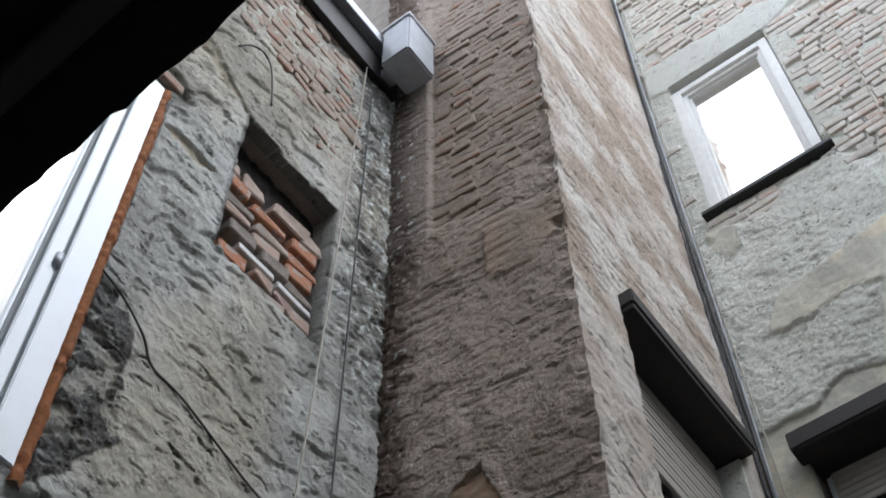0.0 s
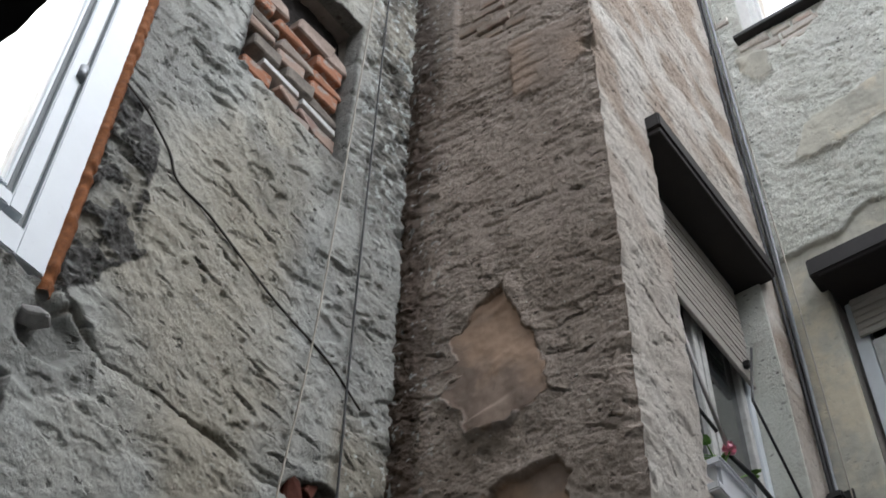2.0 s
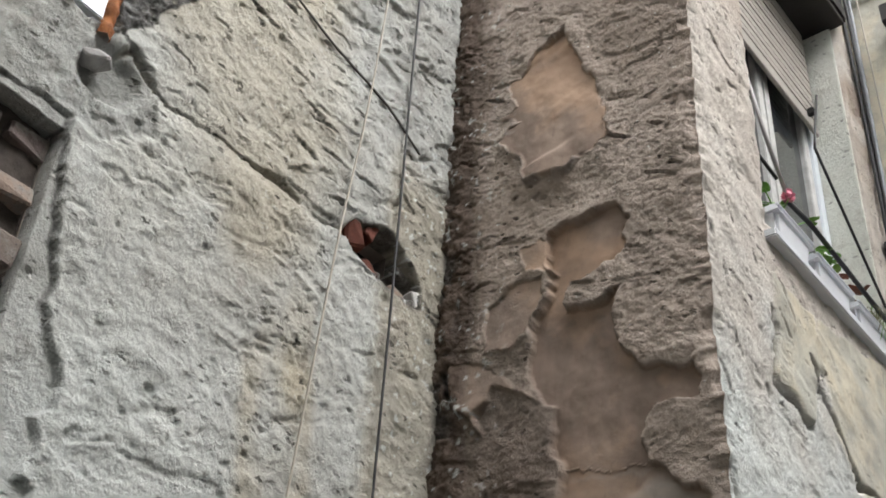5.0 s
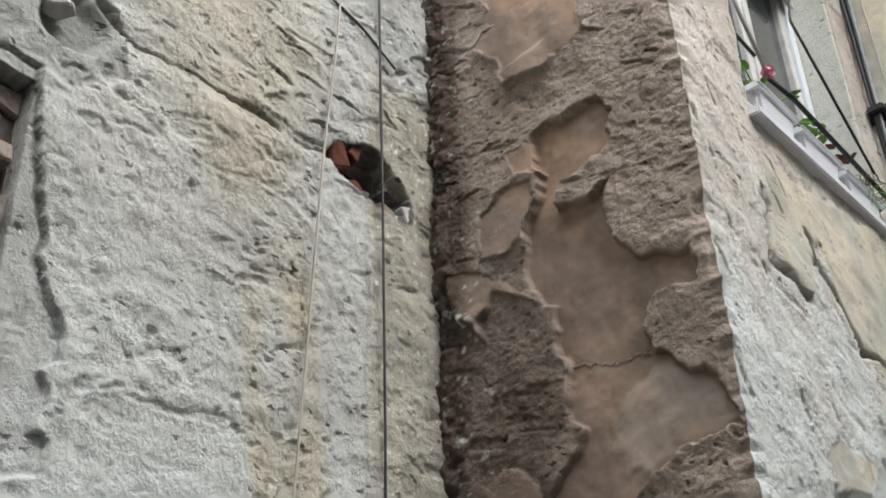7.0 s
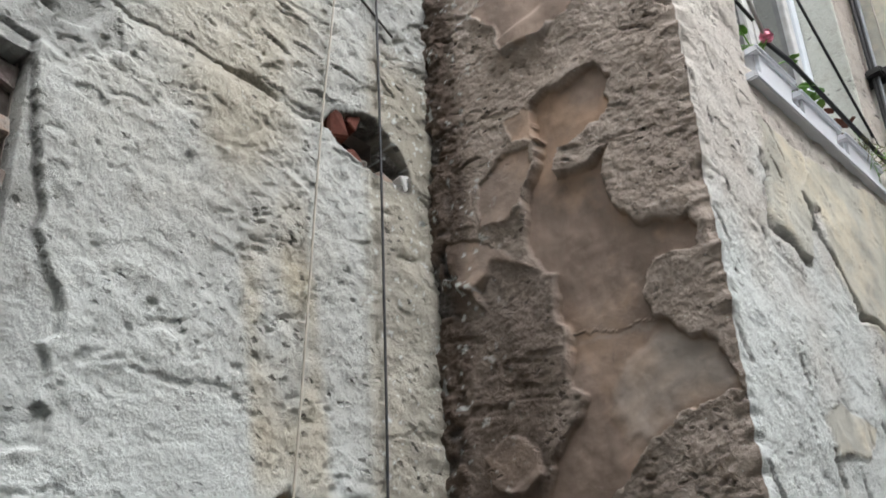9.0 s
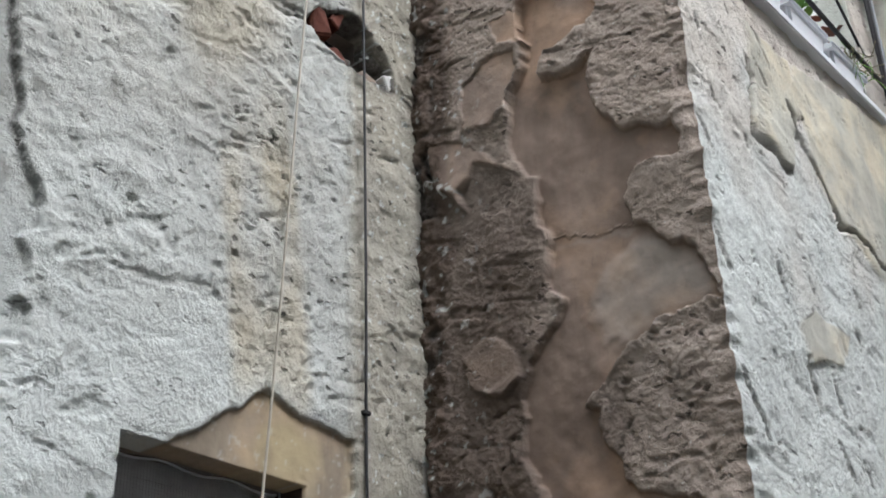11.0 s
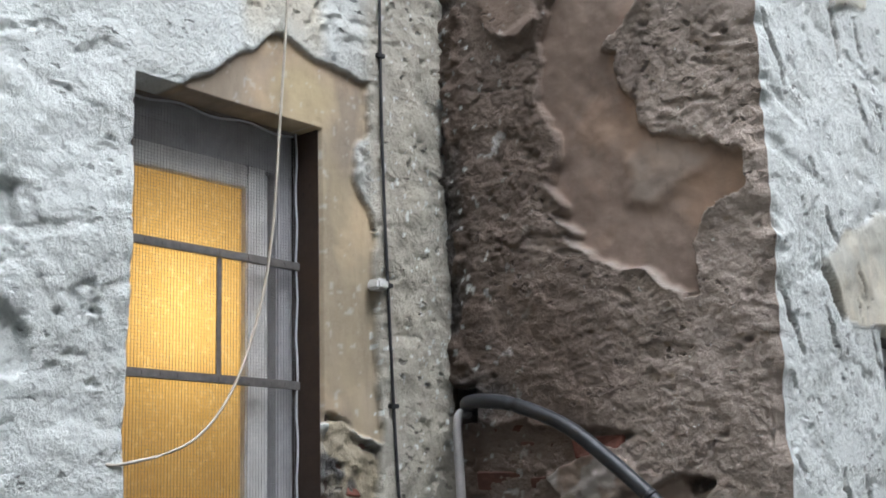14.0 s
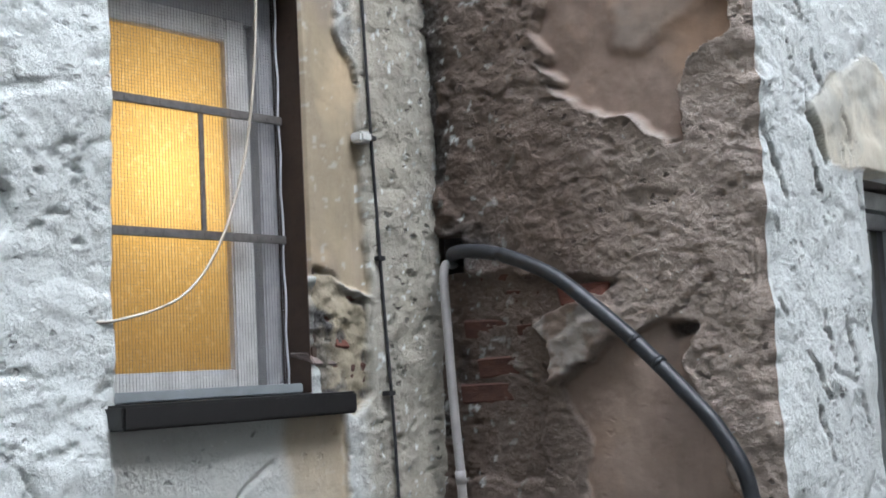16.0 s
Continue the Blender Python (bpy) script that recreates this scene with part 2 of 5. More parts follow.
M_BROWN = surface("dark_brown_boards", (0.017, 0.013, 0.0125), 0.65, vary=0.35, scale=12, bump=0.3)
M_SILL = surface("black_painted_sill", (0.012, 0.0115, 0.0115), 0.5, vary=0.4, scale=25, bump=0.3)
M_REVEAL = surface("brown_stained_jamb", (0.05, 0.03, 0.02), 0.7, vary=0.4, scale=12, bump=0.3)
M_SLAT = surface("beige_shutter_slats", (0.44, 0.41, 0.37), 0.5, vary=0.12, scale=10, bump=0.05)
# near-black colour in place of unlit depth
M_ROOM_SHADE = surface("room_shade", (0.08, 0.075, 0.07), 0.9, vary=0.2, scale=4, bump=0)
M_WARM_ROOM = surface("warm_plaster_room", (0.62, 0.57, 0.47), 0.9, vary=0.1, scale=4, bump=0)
M_ROOF = surface("unlit_roofing", (0.016, 0.015, 0.016), 0.95, vary=0.4, scale=12, bump=0.5, specular=0.1)
M_POT = surface("white_plastic_trough", (0.74, 0.76, 0.80), 0.4, vary=0.08, scale=8, bump=0)
M_LEAF = surface("leaf_green", (0.17, 0.38, 0.05), 0.5, vary=0.4, scale=40, bump=0.2)
M_DRY = surface("dry_stalks", (0.20, 0.19, 0.10), 0.8, vary=0.4, scale=40, bump=0.1)
M_PETAL = surface("pink_petal", (0.80, 0.26, 0.36), 0.5, vary=0.25, scale=60, bump=0.1)
M_RUST = surface("rusty_leaf", (0.20, 0.06, 0.025), 0.7, vary=0.4, scale=50, bump=0.2)
M_GROUND = surface("yard_concrete", (0.12, 0.118, 0.112), 0.9, vary=0.35, scale=5, bump=0.5)
M_STONE = surface("pale_stone_lump", (0.40, 0.39, 0.38), 0.9, vary=0.35, scale=20, bump=0.6)
M_MIRROR = mirror_glass("sky_reflecting_glass", 0.85)
M_DIM_GLASS = mirror_glass("dim_window_glass", 0.12)


def amber_glass():
    m, nt, b = material("amber_ribbed_glass")
    tr = nt.nodes.new("ShaderNodeBsdfTranslucent")
    co = add(nt, "ShaderNodeTexCoord")
    wv = add(nt, "ShaderNodeTexWave", Scale=55.0, Distortion=0.6)
    nt.links.new(co.outputs["Object"], wv.inputs[0])
    nz = noise_at(nt, 60, 3, 0.6)
    col = mixed(nt, wv.outputs["Fac"], (0.92, 0.75, 0.42), (0.76, 0.58, 0.29))
    col = mixed(nt, ramp(nt, nz, 0.5, 0.7), col, (1.0, 0.86, 0.55))
    nt.links.new(col, tr.inputs[0])
    b.inputs["Base Color"].default_value, b.inputs["Roughness"].default_value = (0.30, 0.20, 0.05, 1), 0.25
    mx = add(nt, "ShaderNodeMixShader", Fac=0.25)
    nt.links.new(tr.outputs[0], mx.inputs[1])
    nt.links.new(b.outputs[0], mx.inputs[2])
    nt.links.new(mx.outputs[0], nt.nodes["Material Output"].inputs[0])
    return m


M_AMBER = amber_glass()


# ---- building blocks ----
class Wall:
    """A wall's own frame: s metres along it, z up, h metres out of its face."""

    def __init__(self, origin, degrees, facing):
        self.o, self.u = np.array(origin, float), np.array([math.cos(radians(degrees)), math.sin(radians(degrees))])
        self.n = np.array([self.u[1], -self.u[0]]) * facing

    def at(self, s, z, h=0.0):
        p = self.o + self.u * s + self.n * h
        return Vector((p[0], p[1], z))

    def matrix(self, s=0.0, z=0.0, h=0.0):
        m = Matrix.Identity(4)
        m.col[0][:3], m.col[1][:3], m.col[2][:3] = (*self.u, 0), (*self.n, 0), (0, 0, 1)
        m.col[3][:3] = self.at(s, z, h)
        return m


def part(name, bm, mat, parent=None, label=""):
    """Links a bmesh as one mesh object, under a thing or a part."""
    me = bpy.data.meshes.new(name)
    bmesh.ops.recalc_face_normals(bm, faces=bm.faces[:])
    bm.to_mesh(me)
    bm.free()
    me.materials.append(mat)
    ob = new(name, me)
    ob.parent = parent
    return tagged(ob, label)


def thing(name, at, label, category, group="", kind=""):
    ob = new(name)
    ob.location = at
    ob.empty_display_size = 0.1
    return tagged(ob, label, category, group, kind)


def under(ob, parent):
    """Puts a mesh built in world coordinates under a parent that has a place of its own."""
    ob.parent = parent
    ob.matrix_parent_inverse = parent.matrix_basis.inverted()
    return ob


def box(bm, wall, s0, s1, z0, z1, h0, h1, bevel=0.0):
    """A box in a wall's frame, with softened edges."""
    vs = [bm.verts.new(wall.at(s, z, h)) for h in (h0, h1) for z in (z0, z1) for s in (s0, s1)]
    fs = [bm.faces.new([vs[i] for i in q]) for q in ((0, 1, 3, 2), (4, 6, 7, 5), (0, 4, 5, 1), (2, 3, 7, 6), (0, 2, 6, 4), (1, 5, 7, 3))]
    if bevel:
        bmesh.ops.bevel(bm, geom=list({e for f in fs for e in f.edges}), offset=bevel, segments=2, affect="EDGES")
    return bm


def boxed(name, wall, dims, mat, parent, label="", bevel=0.004):
    ob = part(name, box(bmesh.new(), wall, *dims, bevel), mat, None, label)
    return under(ob, parent) if parent else ob


def glide(points, steps=8):
    """A smooth line through the points."""
    p = [Vector(q) for q in points]
    p = [2 * p[0] - p[1], *p, 2 * p[-1] - p[-2]]
    line = []
    for a, b, c, d in zip(p, p[1:], p[2:], p[3:]):
        for k in range(steps):
            t = k / steps
            line.append(0.5 * (2 * b + (c - a) * t + (2 * a - 5 * b + 4 * c - d) * t * t + (3 * b - a - 3 * c + d) * t**3))
    return line + [p[-2]]


def tube(points, radius, sides=8, wobble=0.0):
    bm, rings = bmesh.new(), []
    pts = [Vector(p) for p in points]
    for k, p in enumerate(pts):
        ahead = (pts[min(k + 1, len(pts) - 1)] - pts[max(k - 1, 0)]).normalized()
        side = ahead.cross(Vector((0.31, 0.52, 0.11)) if abs(ahead.z) > 0.3 else Vector((0, 0, 1))).normalized()
        up = side.cross(ahead)
        r = radius * (1 + wobble * noise.noise(p * 25))
        rings.append([bm.verts.new(p + r * (side * math.cos(a) + up * math.sin(a))) for a in (2 * math.pi * i / sides for i in range(sides))])
    for a, b in zip(rings, rings[1:]):
        for i in range(sides):
            bm.faces.new((a[i], a[(i + 1) % sides], b[(i + 1) % sides], b[i])).smooth = True
    bm.faces.new(rings[0]), bm.faces.new(rings[-1][::-1])
    return bm


# ---- the walls of the yard ----
A = Wall((-0.2837, 3.4885), 234.0, -1)
B = Wall((-0.2837, 3.4885), -32.0, 1)
B_LEN = 0.972
C = Wall((0.5404, 2.9735), 54.0, 1)
C_LEN = 1.701
D = Wall((1.5404, 4.3499), -36.0, 1)


def arris(z):
    """How far the worn corner between two walls steps in and out with height, in metres along each wall."""
    course = np.floor(z / 0.077)
    upper = smooth(z, 5.9, 6.5)
    step = (lattice(course, course * 0 + 3, 5) - 0.5) * 0.05 + 0.012 * (np.abs((z / 0.077) % 1 - 0.5) * 2 - 0.5)
    worn = 0.008 * fbm(z * 7, z * 0 + 2, 31, 3) + 0.008 * fbm(z * 30, z * 0 + 7, 35, 2) - 0.004
    return upper * step + (1 - upper) * worn


def skin(name, wall, s0, s1, z0, z1, step, openings, relief, mat, parent, arris_at=None):
    """The rendered face of a wall as a fine relief, with its openings cut through."""
    ns, nz = int(round((s1 - s0) / step)) + 1, int(round((z1 - z0) / step)) + 1
    sv, zv = np.linspace(s0, s1, ns), np.linspace(z0, z1, nz)
    S, Z = np.meshgrid(sv, zv)
    S, Z = S.ravel(), Z.ravel()
    h, masks = relief(S, Z)
    Sp = S.copy()
    if arris_at is not None:
        w = smooth(np.abs(S - arris_at), 0.07, 0.0)
        h = h * (1 - smooth(np.abs(S - arris_at), 0.03, 0.0))
        a = arris(Z) * w
        h = h + a
        Sp = Sp + a * (1 if arris_at > s0 + 0.2 else -1)
    quad_s, quad_z = (sv[:-1] + sv[1:]) / 2, (zv[:-1] + zv[1:]) / 2
    QS, QZ = np.meshgrid(quad_s, quad_z)
    keep = np.ones(QS.shape, bool)
    for a0, a1, b0, b1 in openings:
        keep &= ~((QS > a0) & (QS < a1) & (QZ > b0) & (QZ < b1))
    idx = np.arange(ns * nz).reshape(nz, ns)
    quads = np.stack([idx[:-1, :-1], idx[:-1, 1:], idx[1:, 1:], idx[1:, :-1]], -1)
    faces = quads[keep]
    # lips that turn back into the openings
    pad = np.pad(keep, 1, constant_values=True)
    edge_list = []
    for (dy, dx), (i, j) in {(-1, 0): (0, 1), (1, 0): (2, 3), (0, -1): (3, 0), (0, 1): (1, 2)}.items():
        gone = ~pad[1 + dy:pad.shape[0] - 1 + dy, 1 + dx:pad.shape[1] - 1 + dx]
        sel = quads[keep & gone]
        edge_list.append(sel[:, [i, j]])
    edges = np.concatenate(edge_list)
    lip = np.unique(edges)
    back = {v: ns * nz + k for k, v in enumerate(lip)}
    lips = [(b, a, back[a], back[b]) for a, b in edges.tolist()]
    S2, Z2, H2 = np.r_[Sp, Sp[lip]], np.r_[Z, Z[lip]], np.r_[h, np.full(len(lip), -0.09)]
    P = wall.o + S2[:, None] * wall.u + H2[:, None] * wall.n
    co = np.column_stack([P, Z2])
    all_faces = np.concatenate([faces, np.array(lips).reshape(-1, 4).astype(int)])
    if np.cross(np.r_[wall.u, 0], (0, 0, 1)) @ np.r_[wall.n, 0] < 0:
        all_faces = all_faces[:, ::-1]
    me = bpy.data.meshes.new(name)
    me.vertices.add(len(co)), me.loops.add(all_faces.size), me.polygons.add(len(all_faces))
    me.vertices.foreach_set("co", co.ravel())
    me.loops.foreach_set("vertex_index", all_faces.ravel())
    me.polygons.foreach_set("loop_start", np.arange(0, all_faces.size, 4))
    me.polygons.foreach_set("use_smooth", np.ones(len(all_faces), bool))
    me.update(calc_edges=True)
    me.validate()
    for key in ("skin", "stain", "soot_shade", "chalk_lift"):
        v = np.clip(masks.get(key, np.zeros(len(S))), 0, 1)
        me.attributes.new(key, "FLOAT", "POINT").data.foreach_set("value", np.r_[v, v[lip]].astype(np.float32))
    me.materials.append(mat)
    ob = new(name, me)
    ob.parent = parent
    return ob


def core(name, wall, s0, s1, z0, z1, openings, thick, label):
    """The masonry behind the render: blocks round the openings."""
    bm = bmesh.new()
    ss = sorted({s0, s1, *(v for o in openings for v in o[:2] if s0 < v < s1)})
    for a, b in zip(ss, ss[1:]):
        mid = (a + b) / 2
        cuts = sorted((o[2], o[3]) for o in openings if o[0] < mid < o[1])
        low = z0
        for c0, c1 in [*cuts, (z1, z1)]:
            if c0 > low:
                box(bm, wall, a, b, low, c0, -thick, -0.075)
            low = max(low, c1)
    return tagged(part(name, bm, M_WALL_CORE), label, "wall", kind="structure")


def pitted(S, Z, seed, cell, chance, small, large):
    """Small torn pits, each with a raised rim on its lower side: depth from 0 to 1, and the rim."""
    ci, cj = np.floor(S / cell), np.floor(Z / cell)
    deep, rim = np.zeros(len(S)), np.zeros(len(S))
    for di in (-1, 0, 1):
        for dj in (-1, 0, 1):
            i, j = ci + di, cj + dj
            there = lattice(i, j, seed) < chance
            px, pz = (i + lattice(i, j, seed + 1)) * cell, (j + lattice(i, j, seed + 2)) * cell
            r = small + (large - small) * lattice(i, j, seed + 3) ** 3
            lean = (lattice(i, j, seed + 4) - 0.3) * 1.2
            dx, dz = S - px, Z - pz
            d = np.hypot(dx + lean * dz, 1.8 * (dz - 0.5 * lean * dx)) / r
            deep = np.maximum(deep, there * smooth(d, 1.0, 0.45) * (0.4 + 0.6 * lattice(i, j, seed + 5)))
            rim = np.maximum(rim, there * smooth(np.abs(d - 1.15), 0.35, 0.0) * (dz < 0))
    return deep, rim


def coat(S, Z, seed, pits=0.5, lumps=1.0):
    """Rough trowelled render: waves, lumps, grit and torn pits."""
    warp = 0.25 * fbm(S * 6, Z * 6, seed + 4, 2)
    h = 0.009 * fbm(S * 2.6, Z * 2.3, seed, 3)
    h = h + 0.0032 * lumps * fbm(S * 11 + warp, Z * 13 - warp, seed + 9, 2)
    blisters = np.abs(fbm(S * 21 + 2 * warp, Z * 27 + warp, seed + 15, 3, 0.55))
    h = h + 0.0038 * lumps * smooth(blisters, 0.05, 0.7) + 0.0026 * lumps * fbm(S * 62, Z * 70, seed + 27, 2)
    deep, rim = pitted(S + 0.006 * fbm(S * 60, Z * 60, seed + 31, 2), Z + 0.006 * fbm(S * 60, Z * 60, seed + 34, 2), seed + 40, 0.062, 0.40 * pits + 0.1, 0.006, 0.021)
    h = h - 0.016 * deep + 0.004 * rim
    tear = fbm(S * 7 + 2 * warp, (Z + 0.25 * S) * 21, seed + 21, 3, 0.55)
    h = h - 0.014 * pits * smooth(tear, 0.78, 0.90) + 0.003 * pits * smooth(np.abs(tear - 0.7), 0.08, 0.0)
    split = np.abs(fbm(S * 2.2 + warp, Z * 2.7 + 2 * warp, seed + 60, 4, 0.6))
    return h - 0.010 * smooth(split, 0.016, 0.004) * smooth(fbm(S * 1.5, Z * 1.5, seed + 66, 2), 0.15, 0.5)


def gashes(S, Z, seed, cell, chance, long, wide, degrees, spread=18):
    """Short torn slots that lie along one direction: depth from 0 to 1, and the lifted lip along each."""
    S, Z = S + 0.009 * fbm(S * 24, Z * 24, seed + 20, 2), Z + 0.009 * fbm(S * 24 + 9, Z * 24, seed + 24, 2)
    deep, lip = np.zeros(len(S)), np.zeros(len(S))
    ci, cj = np.floor(S / cell), np.floor(Z / cell)
    for di in (-1, 0, 1):
        for dj in (-1, 0, 1):
            i, j = ci + di, cj + dj
            there = lattice(i, j, seed) < chance
            a = np.radians(degrees + spread * (2 * lattice(i, j, seed + 4) - 1))
            dx = S - (i + lattice(i, j, seed + 1)) * cell
            dz = Z - (j + lattice(i, j, seed + 2)) * cell
            size = 0.35 + 0.65 * lattice(i, j, seed + 3) ** 2
            along = (dx * np.cos(a) + dz * np.sin(a)) / (long * size)
            across = (dz * np.cos(a) - dx * np.sin(a)) / (wide * size)
            taper = np.clip(1 - along**2, 0, 1)
            deep = np.maximum(deep, there * smooth(np.abs(across), taper + 0.02, 0.4 * taper) * (taper > 0))
            lip = np.maximum(lip, there * smooth(across, taper + 1.6, taper) * smooth(across, 0.2 * taper, taper) * (taper > 0))
    return deep, lip


def jagged(S, Z, seed, size=0.012):
    return S + size * fbm(S * 13, Z * 13, seed, 3, 0.5), Z + size * fbm(S * 13 + 40, Z * 13, seed + 5, 3, 0.5)


# openings of each wall: s0, s1, z0, z1
A_OPEN = [(0.385, 1.03, 5.725, 6.80), (1.428, 2.40, 4.03, 6.36), (0.445, 1.04, 1.455, 2.51), (1.47, 2.2, 2.72, 3.655), (0.20, 0.36, 3.95, 4.075), (0.11, 0.26, 3.915, 4.0)]
B_OPEN = [(-0.005, 0.11, 1.765, 1.865)]
C_OPEN = [(0.445, 1.54, 4.24, 6.20), (0.575, 1.20, 0.95, 1.975)]
D_OPEN = [(0.215, 1.02, 8.46, 10.27), (0.25, 1.45, 4.45, 6.13)]


def relief_a(S, Z):
    h = coat(S, Z, 3, 0.40, 0.45) + 0.0045 * fbm(S * 17 + fbm(S * 5, Z * 5, 120, 2), Z * 19, 121, 2)
    plain = smooth(Z + 0.2 * fbm(S * 3, Z * 3, 122, 2), 4.2, 3.9)
    tear, lip = gashes(S, Z, 124, 0.13, 0.55, 0.075, 0.0068, 4)
    tear, lip = tear * (1 - 0.75 * plain), lip * (1 - 0.75 * plain)
    h = h - 0.020 * tear + 0.006 * lip
    js, jz = jagged(S, Z, 50)
    masks = {k: np.zeros(len(S)) for k in ("skin", "stain", "soot_shade", "chalk_lift")}
    # torn slots get a darker colour along their cut
    masks["soot_shade"] = 0.55 * tear
    # torn back to the older coat beside the bricked-up opening
    sd = from_polygon(js, jz, [(1.47, 3.70), (1.435, 3.50), (1.40, 3.31), (1.373, 3.166), (1.307, 3.012), (1.293, 2.915), (1.34, 2.882), (1.315, 2.807), (1.333, 2.733), (1.288, 2.73), (1.285, 2.641), (1.40, 2.60), (2.4, 2.6), (2.4, 3.7)])
    m = smooth(sd, -0.002, 0.005)
    h = h * (1 - 0.5 * m) - 0.018 * m + 0.004 * m * fbm(S * 12, Z * 12, 85, 3)
    masks["soot_shade"] = np.maximum(masks["soot_shade"] * (1 - 0.7 * m), m * (0.16 + 0.10 * smooth(fbm(S * 7, Z * 7, 86, 3), -0.2, 0.4)))
    # dark line on the upper torn edge, its shadow put into the colour
    masks["soot_shade"] = np.maximum(masks["soot_shade"], 0.70 * smooth(np.abs(sd - 0.008), 0.014, 0.004) * smooth(Z, 2.95, 3.2))
    for poly in ([(1.305, 2.20), (1.30, 2.11), (1.40, 2.08), (2.0, 2.08), (2.0, 2.22)], [(1.34, 1.96), (1.275, 1.92), (1.262, 1.86), (1.29, 1.81), (1.6, 1.77), (1.6, 1.97)]):
        m = smooth(from_polygon(js, jz, poly), -0.004, 0.006)
        h = h * (1 - 0.6 * m) - 0.022 * m
        masks["soot_shade"] = np.maximum(masks["soot_shade"], 0.30 * m)
    # smooth older plaster round the low window, its torn edge standing back
    sd = from_polygon(js, jz, [(0.92, 2.50), (0.84, 2.54), (0.73, 2.64), (0.59, 2.72), (0.44, 2.69), (0.29, 2.68), (0.28, 2.52), (0.33, 2.49), (0.34, 2.41), (0.27, 2.26), (0.28, 2.08), (0.26, 1.71), (0.52, 1.78), (0.52, 2.47)])
    m = smooth(sd, -0.003, 0.004)
    h = h * (1 - 0.85 * m) - 0.012 * m
    masks["skin"] = np.maximum(masks["skin"], m)
    masks["stain"] = np.maximum(masks["stain"], m * smooth(fbm(S * 6, Z * 4, 71, 3), -0.4, 0.5) * smooth(S, 0.72, 0.55) * (0.45 + 0.55 * smooth(Z, 2.4, 2.6)))
    masks["soot_shade"] = np.maximum(masks["soot_shade"], 0.22 * m * smooth(fbm(S * 11, Z * 5, 75, 3), 0.0, 0.6))
    # trowelled band under the sill
    sd = from_polygon(js, jz, [(1.05, 1.45), (0.36, 1.45), (0.34, 0.9), (1.04, 0.9)])
    m = smooth(sd, -0.003, 0.004)
    h = h * (1 - 0.75 * m) - 0.008 * m - 0.008 * m * smooth(from_line(js, jz, [(1.0, 1.17), (0.86, 1.20), (0.72, 1.22), (0.60, 1.30)]), 0.010, 0.003)
    tan = smooth(S + 0.05 * fbm(S * 5, Z * 4, 59, 3), 0.58, 0.52)
    masks["skin"] = np.maximum(masks["skin"], m * (0.25 + 0.5 * tan))
    masks["stain"] = np.maximum(masks["stain"], 0.6 * m * tan)
    # the plain strip of newer render along the inner corner
    edge = 0.30 + 0.01 * fbm(Z * 6, Z * 0, 77, 2)
    m = smooth(S, edge + 0.004, edge - 0.004) * smooth(Z, 4.6, 4.3)
    h = h + 0.006 * m
    # yellowed run above the window
    middle = 0.62 + 0.06 * smooth(Z, 2.8, 3.4) + 0.04 * fbm(Z * 2.2, Z * 0 + 1, 61, 2)
    run = smooth(np.abs(S - middle), 0.17, 0.11) * smooth(Z, 2.62, 2.75) * smooth(Z, 3.85, 3.4)
    masks["stain"] = np.maximum(masks["stain"], run * (0.55 + 0.35 * smooth(Z, 3.05, 2.75)) * smooth(fbm(S * 5, Z * 2.5, 62, 4), -1.1, 0.5))
    masks["stain"] = np.maximum(masks["stain"], 0.38 * smooth(fbm(S * 1.2, Z * 1.0, 63, 4), -0.3, 0.7) * smooth(Z, 2.7, 3.8))
    # paler lower wall; the tint also stands for brighter light there
    masks["chalk_lift"] = np.maximum(masks["chalk_lift"], 0.55 * smooth(Z + 0.3 * fbm(S * 2, Z * 2, 87, 3), 3.5, 2.3) * smooth(S, 0.3, 0.45) * (1 - masks["skin"]))
    # smoother chalky trowelling over the window
    blot = smooth(from_polygon(js, jz, [(1.06, 2.84), (0.88, 2.90), (0.73, 2.89), (0.705, 2.74), (0.65, 2.68), (0.86, 2.50), (1.07, 2.52)]), -0.05, 0.05)
    h = h * (1 - 0.5 * blot) + 0.004 * blot
    masks["chalk_lift"] = np.maximum(masks["chalk_lift"], 0.55 * blot * smooth(fbm(S * 3, Z * 3, 123, 3), -0.9, 0.3) * (1 - masks["skin"]))
    # the long crack that falls from the upper window to the hole
    crack = from_line(js, jz, [(1.44, 3.90), (1.36, 4.03), (1.25, 3.95), (1.18, 3.93), (1.03, 3.96), (0.8, 3.965), (0.6, 3.965), (0.36, 4.0)])
    m = smooth(crack, 0.004 + 0.012 * smooth(fbm(S * 7, Z * 7, 76, 3), -0.5, 0.7), 0.002) * (0.3 + 0.7 * smooth(fbm(S * 11, Z * 11, 74, 2), -0.4, 0.3))
    h = h - 0.026 * m - 0.005 * smooth(crack, 0.06, 0.02) * (Z < 4.0)
    masks["stain"] = np.maximum(masks["stain"], 0.35 * m)
    # the crack is darker along its line
    masks["soot_shade"] = np.maximum(masks["soot_shade"], 0.4 * m)
    # dark cement beside the plastic window
    sd = from_polygon(js, jz, [(1.60, 5.05), (1.42, 5.03), (1.32, 5.05), (1.24, 4.86), (1.23, 4.62), (1.19, 4.40), (1.33, 4.16), (1.42, 4.02), (1.60, 4.02)])
    m = smooth(sd, -0.004, 0.006)
    clump = smooth(fbm(S * 13, Z * 13, 64, 4, 0.65), -0.25, 0.05)
    masks["soot_shade"] = np.maximum(masks["soot_shade"], m * (0.30 + 0.65 * clump))
    h = h - 0.010 * m + 0.013 * m * clump + 0.006 * m * fbm(S * 30, Z * 30, 65, 3)
